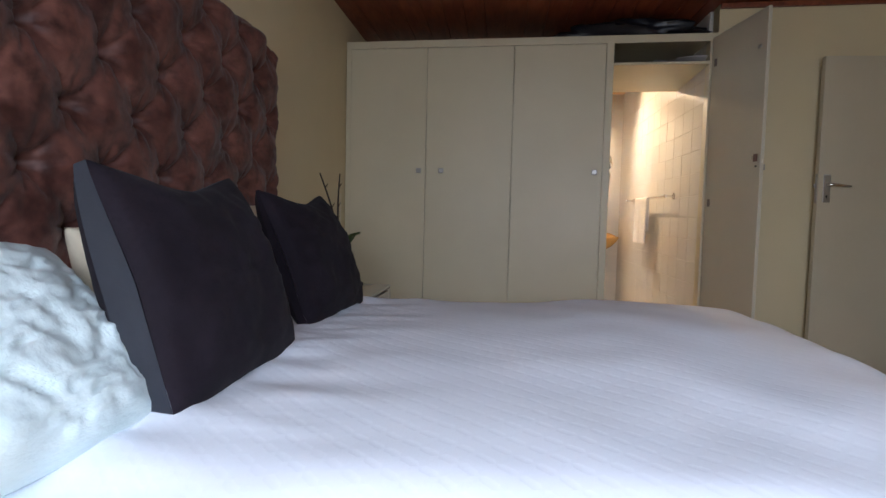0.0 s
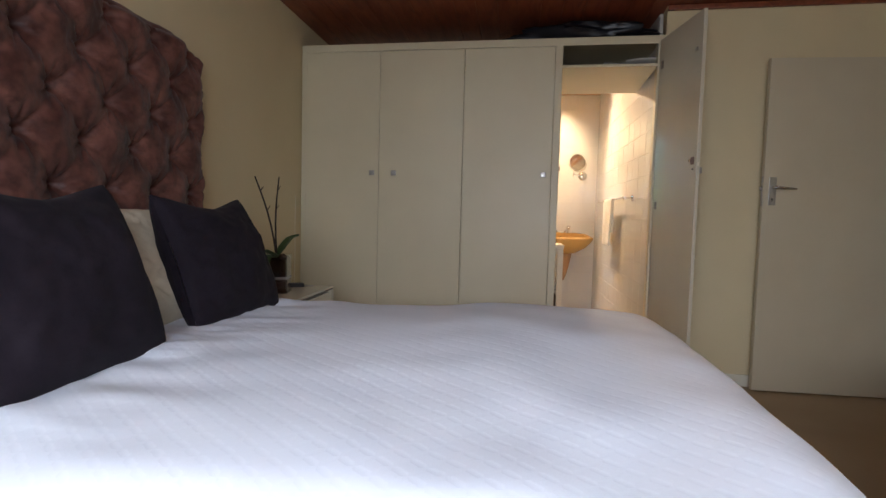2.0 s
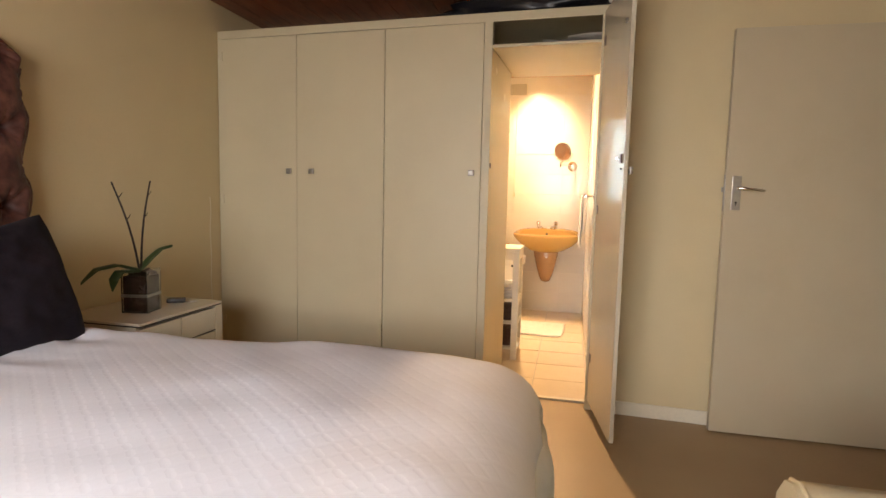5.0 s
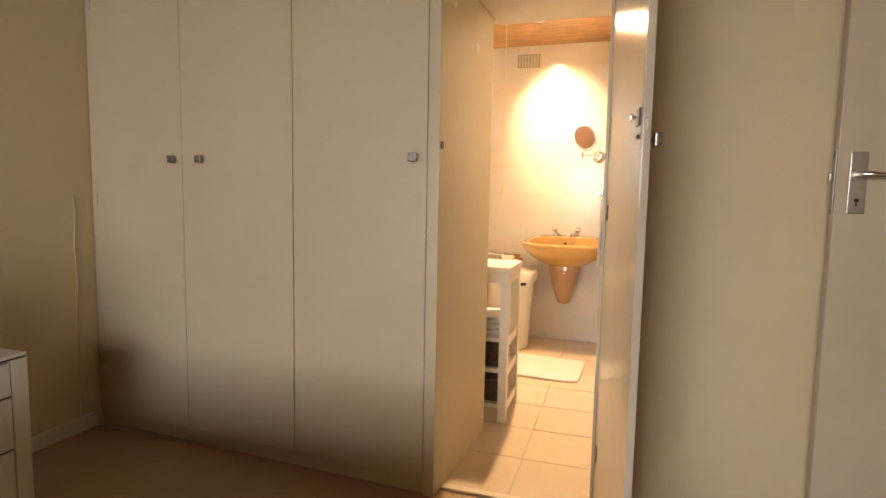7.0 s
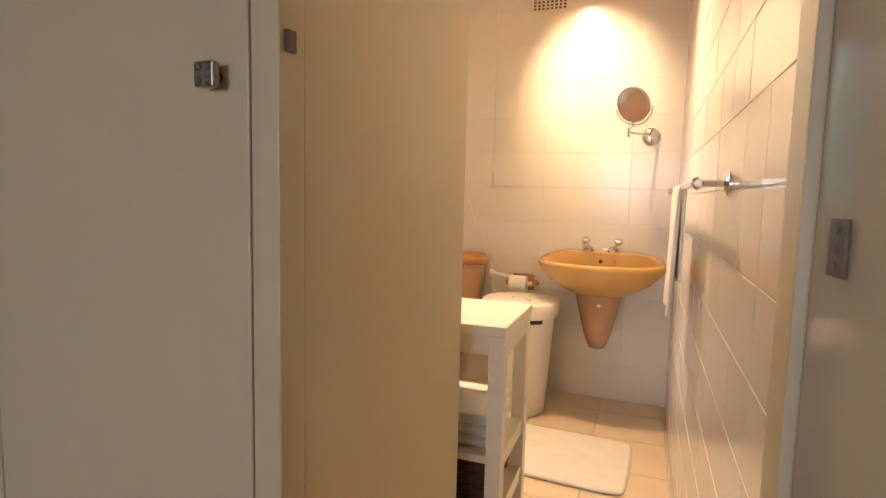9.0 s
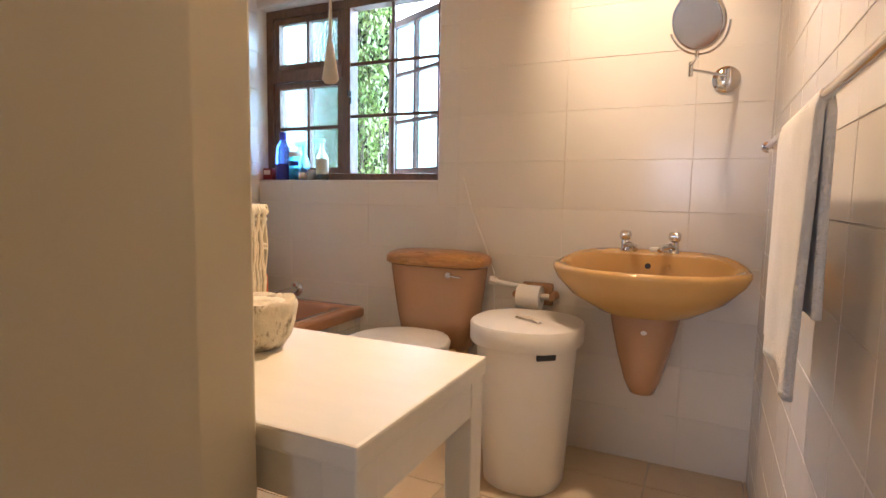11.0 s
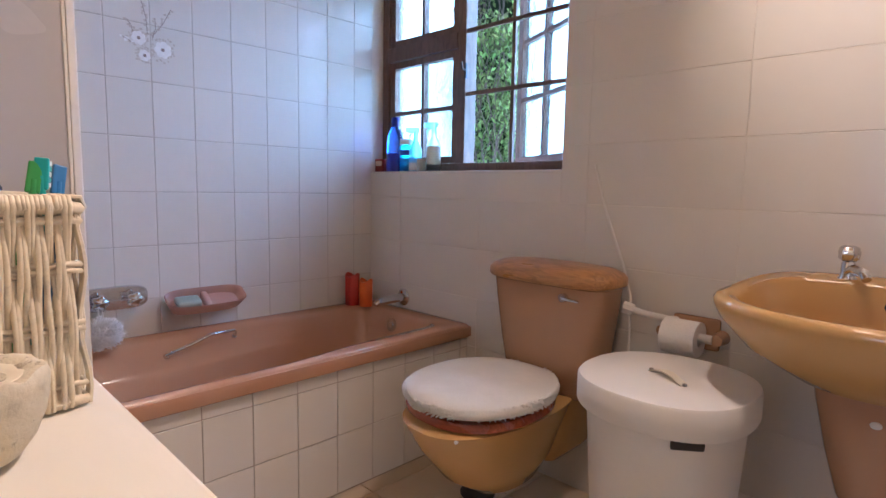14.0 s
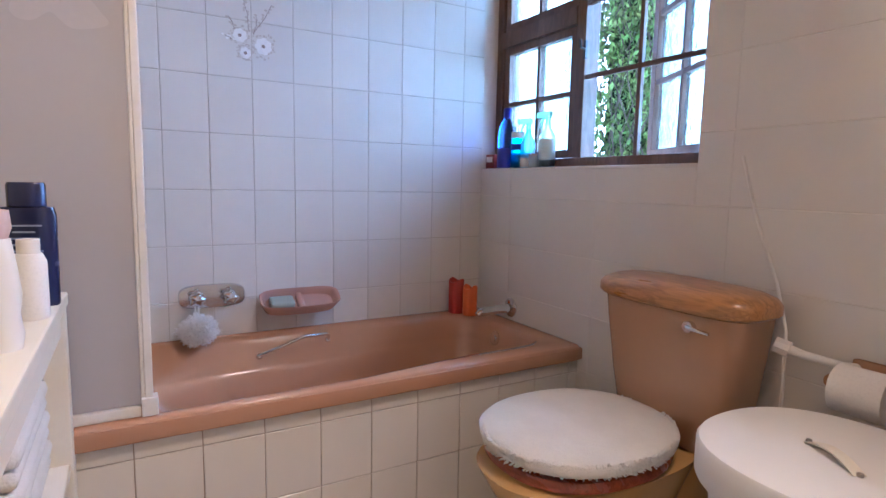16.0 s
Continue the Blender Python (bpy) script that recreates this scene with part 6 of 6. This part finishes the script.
def tiled(parent, us, vs, place, mat, gap, hole=None, gu=None):
    gu = gap if gu is None else gu
    for u0, u1 in zip(us, us[1:]):
        for v0, v1 in zip(vs, vs[1:]):
            rects = [(u0, u1, v0, v1)]
            if hole:
                a0, a1, b0, b1 = hole
                rects = []
                if u1 <= a0 + 1e-6 or u0 >= a1 - 1e-6 or v1 <= b0 + 1e-6 or v0 >= b1 - 1e-6:
                    rects = [(u0, u1, v0, v1)]
                else:
                    if u1 > a1 + 0.008:
                        rects.append((a1, u1, v0, v1))
                    if v0 < b0 - 0.008:
                        rects.append((u0, min(u1, a1), v0, b0))
                    if v1 > b1 + 0.008:
                        rects.append((u0, min(u1, a1), b1, v1))
            for a0_, a1_, b0_, b1_ in rects:
                if min(a1_ - a0_, b1_ - b0_) > 0.012:
                    tile(parent, a1_ - a0_ - gu, b1_ - b0_ - gap, place(a0_ + gu / 2, b0_ + gap / 2, a1_ - gu / 2), mat)


# every tile lies with its own x, y on the wall and z out of it
tiled(wall_back, cuts(XL, XR, -0.058, 0.49), cuts(0.0, BCEIL, 1.026, 0.2045), lambda u, v, e: Matrix(((1, 0, 0, u), (0, 0, -1, YB + 0.004), (0, 1, 0, v), (0, 0, 0, 1))), M_TILE, 0.0016, (XL - 0.01, WX, SILL, HEAD), gu=0.0005)
tiled(wall_left, cuts(YF, YB, 5.029, 0.1488), cuts(BTOP - 0.02, BCEIL, 1.037, 0.1985), lambda u, v, e: Matrix(((0, 0, 1, XL - 0.004), (1, 0, 0, u), (0, 1, 0, v), (0, 0, 0, 1))), M_TILE, 0.0022)
tiled(wall_right, cuts(3.745, YB, 4.18, 0.2045), cuts(0.0, BCEIL, 1.200, 0.1535), lambda u, v, e: Matrix(((0, 0, -1, XR + 0.004), (-1, 0, 0, e), (0, 1, 0, v), (0, 0, 0, 1))), M_TILE, 0.0016)
tiled(panel, cuts(BY_0, YB - 0.004, 4.909, 0.152), [0.004, 0.215, 0.405, 0.455], lambda u, v, e: Matrix(((0, 0, 1, BXF - 0.024), (1, 0, 0, u), (0, 1, 0, v), (0, 0, 0, 1))), M_TILE, 0.0026)
floor_b = bpy.data.objects["floor_bathroom"]
tiled(floor_b, cuts(BXF - 0.03, XR, 0.828, 0.338), cuts(3.737, YB, 4.42, 0.338), lambda u, v, e: Matrix(((1, 0, 0, u), (0, 1, 0, v), (0, 0, 1, -0.0085), (0, 0, 0, 1))), M_FTILE, 0.005)

# faded flower print on two tiles above the bath
pr = plain("faded_brown_print", (0.34, 0.28, 0.24), 0.25)
ps = plain("faded_tan_print", (0.60, 0.54, 0.47), 0.25)
pw = plain("pale_petal_print", (0.90, 0.89, 0.87), 0.25)
rnd = random.Random(2)
for nm, y, z, r in (("a", 5.368, 1.552, 0.030), ("b", 5.288, 1.580, 0.024), ("c", 5.306, 1.522, 0.020)):
    bm = bmesh.new()
    for k in range(7):
        a = k * math.tau / 7 + 0.3
        lathe(bm, [(1, 0.0003), (0.9, 0.0008), (0, 0.0009)], 14, r * 0.40, r * 0.40, at=(r * 0.62 * math.cos(a), r * 0.62 * math.sin(a), 0.0001 * k))
    fl = solo("flower_print", bm, pw, "faded white flower printed on a wall tile", "print", pose(XL + 0.0035, y, z, 0, 90, 0))
    part("centre", lathe(bmesh.new(), [(0.006, 0.0017), (0.0055, 0.0021), (0, 0.0022)], 12), pr, fl)
    bm = bmesh.new()
    for k in range(26):
        a, q = k * 2.4 + r * 90, r * rnd.uniform(1.0, 1.55)
        lathe(bm, [(1, 0.0001), (0, 0.0003)], 7, rnd.uniform(0.002, 0.005), rnd.uniform(0.002, 0.006), at=(q * math.cos(a), q * math.sin(a), 0))
    part("speckles", bm, ps, fl)
for y0, z0, y1, z1, count in ((5.318, 1.60, 5.300, 1.715, 14), (5.335, 1.595, 5.400, 1.700, 12), (5.27, 1.60, 5.25, 1.64, 6), (5.335, 1.59, 5.345, 1.66, 8), (5.262, 1.562, 5.238, 1.575, 5)):
    bm = bmesh.new()
    tube(bm, [(0, y0, z0), (0, (y0 + y1) / 2 + 0.006, (z0 + z1) / 2), (0, y1, z1)], 0.0010, 5)
    sprig = solo("sprig_print", bm, pr, "faded brown sprig printed on a wall tile", "print", pose(XL + 0.0035, 0, 0))
    bm = bmesh.new()
    for j in range(count):
        t = (j + 0.5) / count
        bm2 = Matrix.Translation((0.0004, y0 + (y1 - y0) * t + rnd.uniform(-0.009, 0.009), z0 + (z1 - z0) * t + rnd.uniform(-0.004, 0.004))) @ pose(0, 0, 0, 0, 90, 0)
        c = bm2.translation
        vs = [bm.verts.new(c + Vector((0, 0.0042 * math.cos(k) * (1 + 0.4 * (j % 2)), 0.0042 * math.sin(k)))) for k in (0, 1.05, 2.1, 3.14, 4.19, 5.24)]
        bm.faces.new(vs)
    part("buds", bm, ps if j % 2 else pw, sprig)
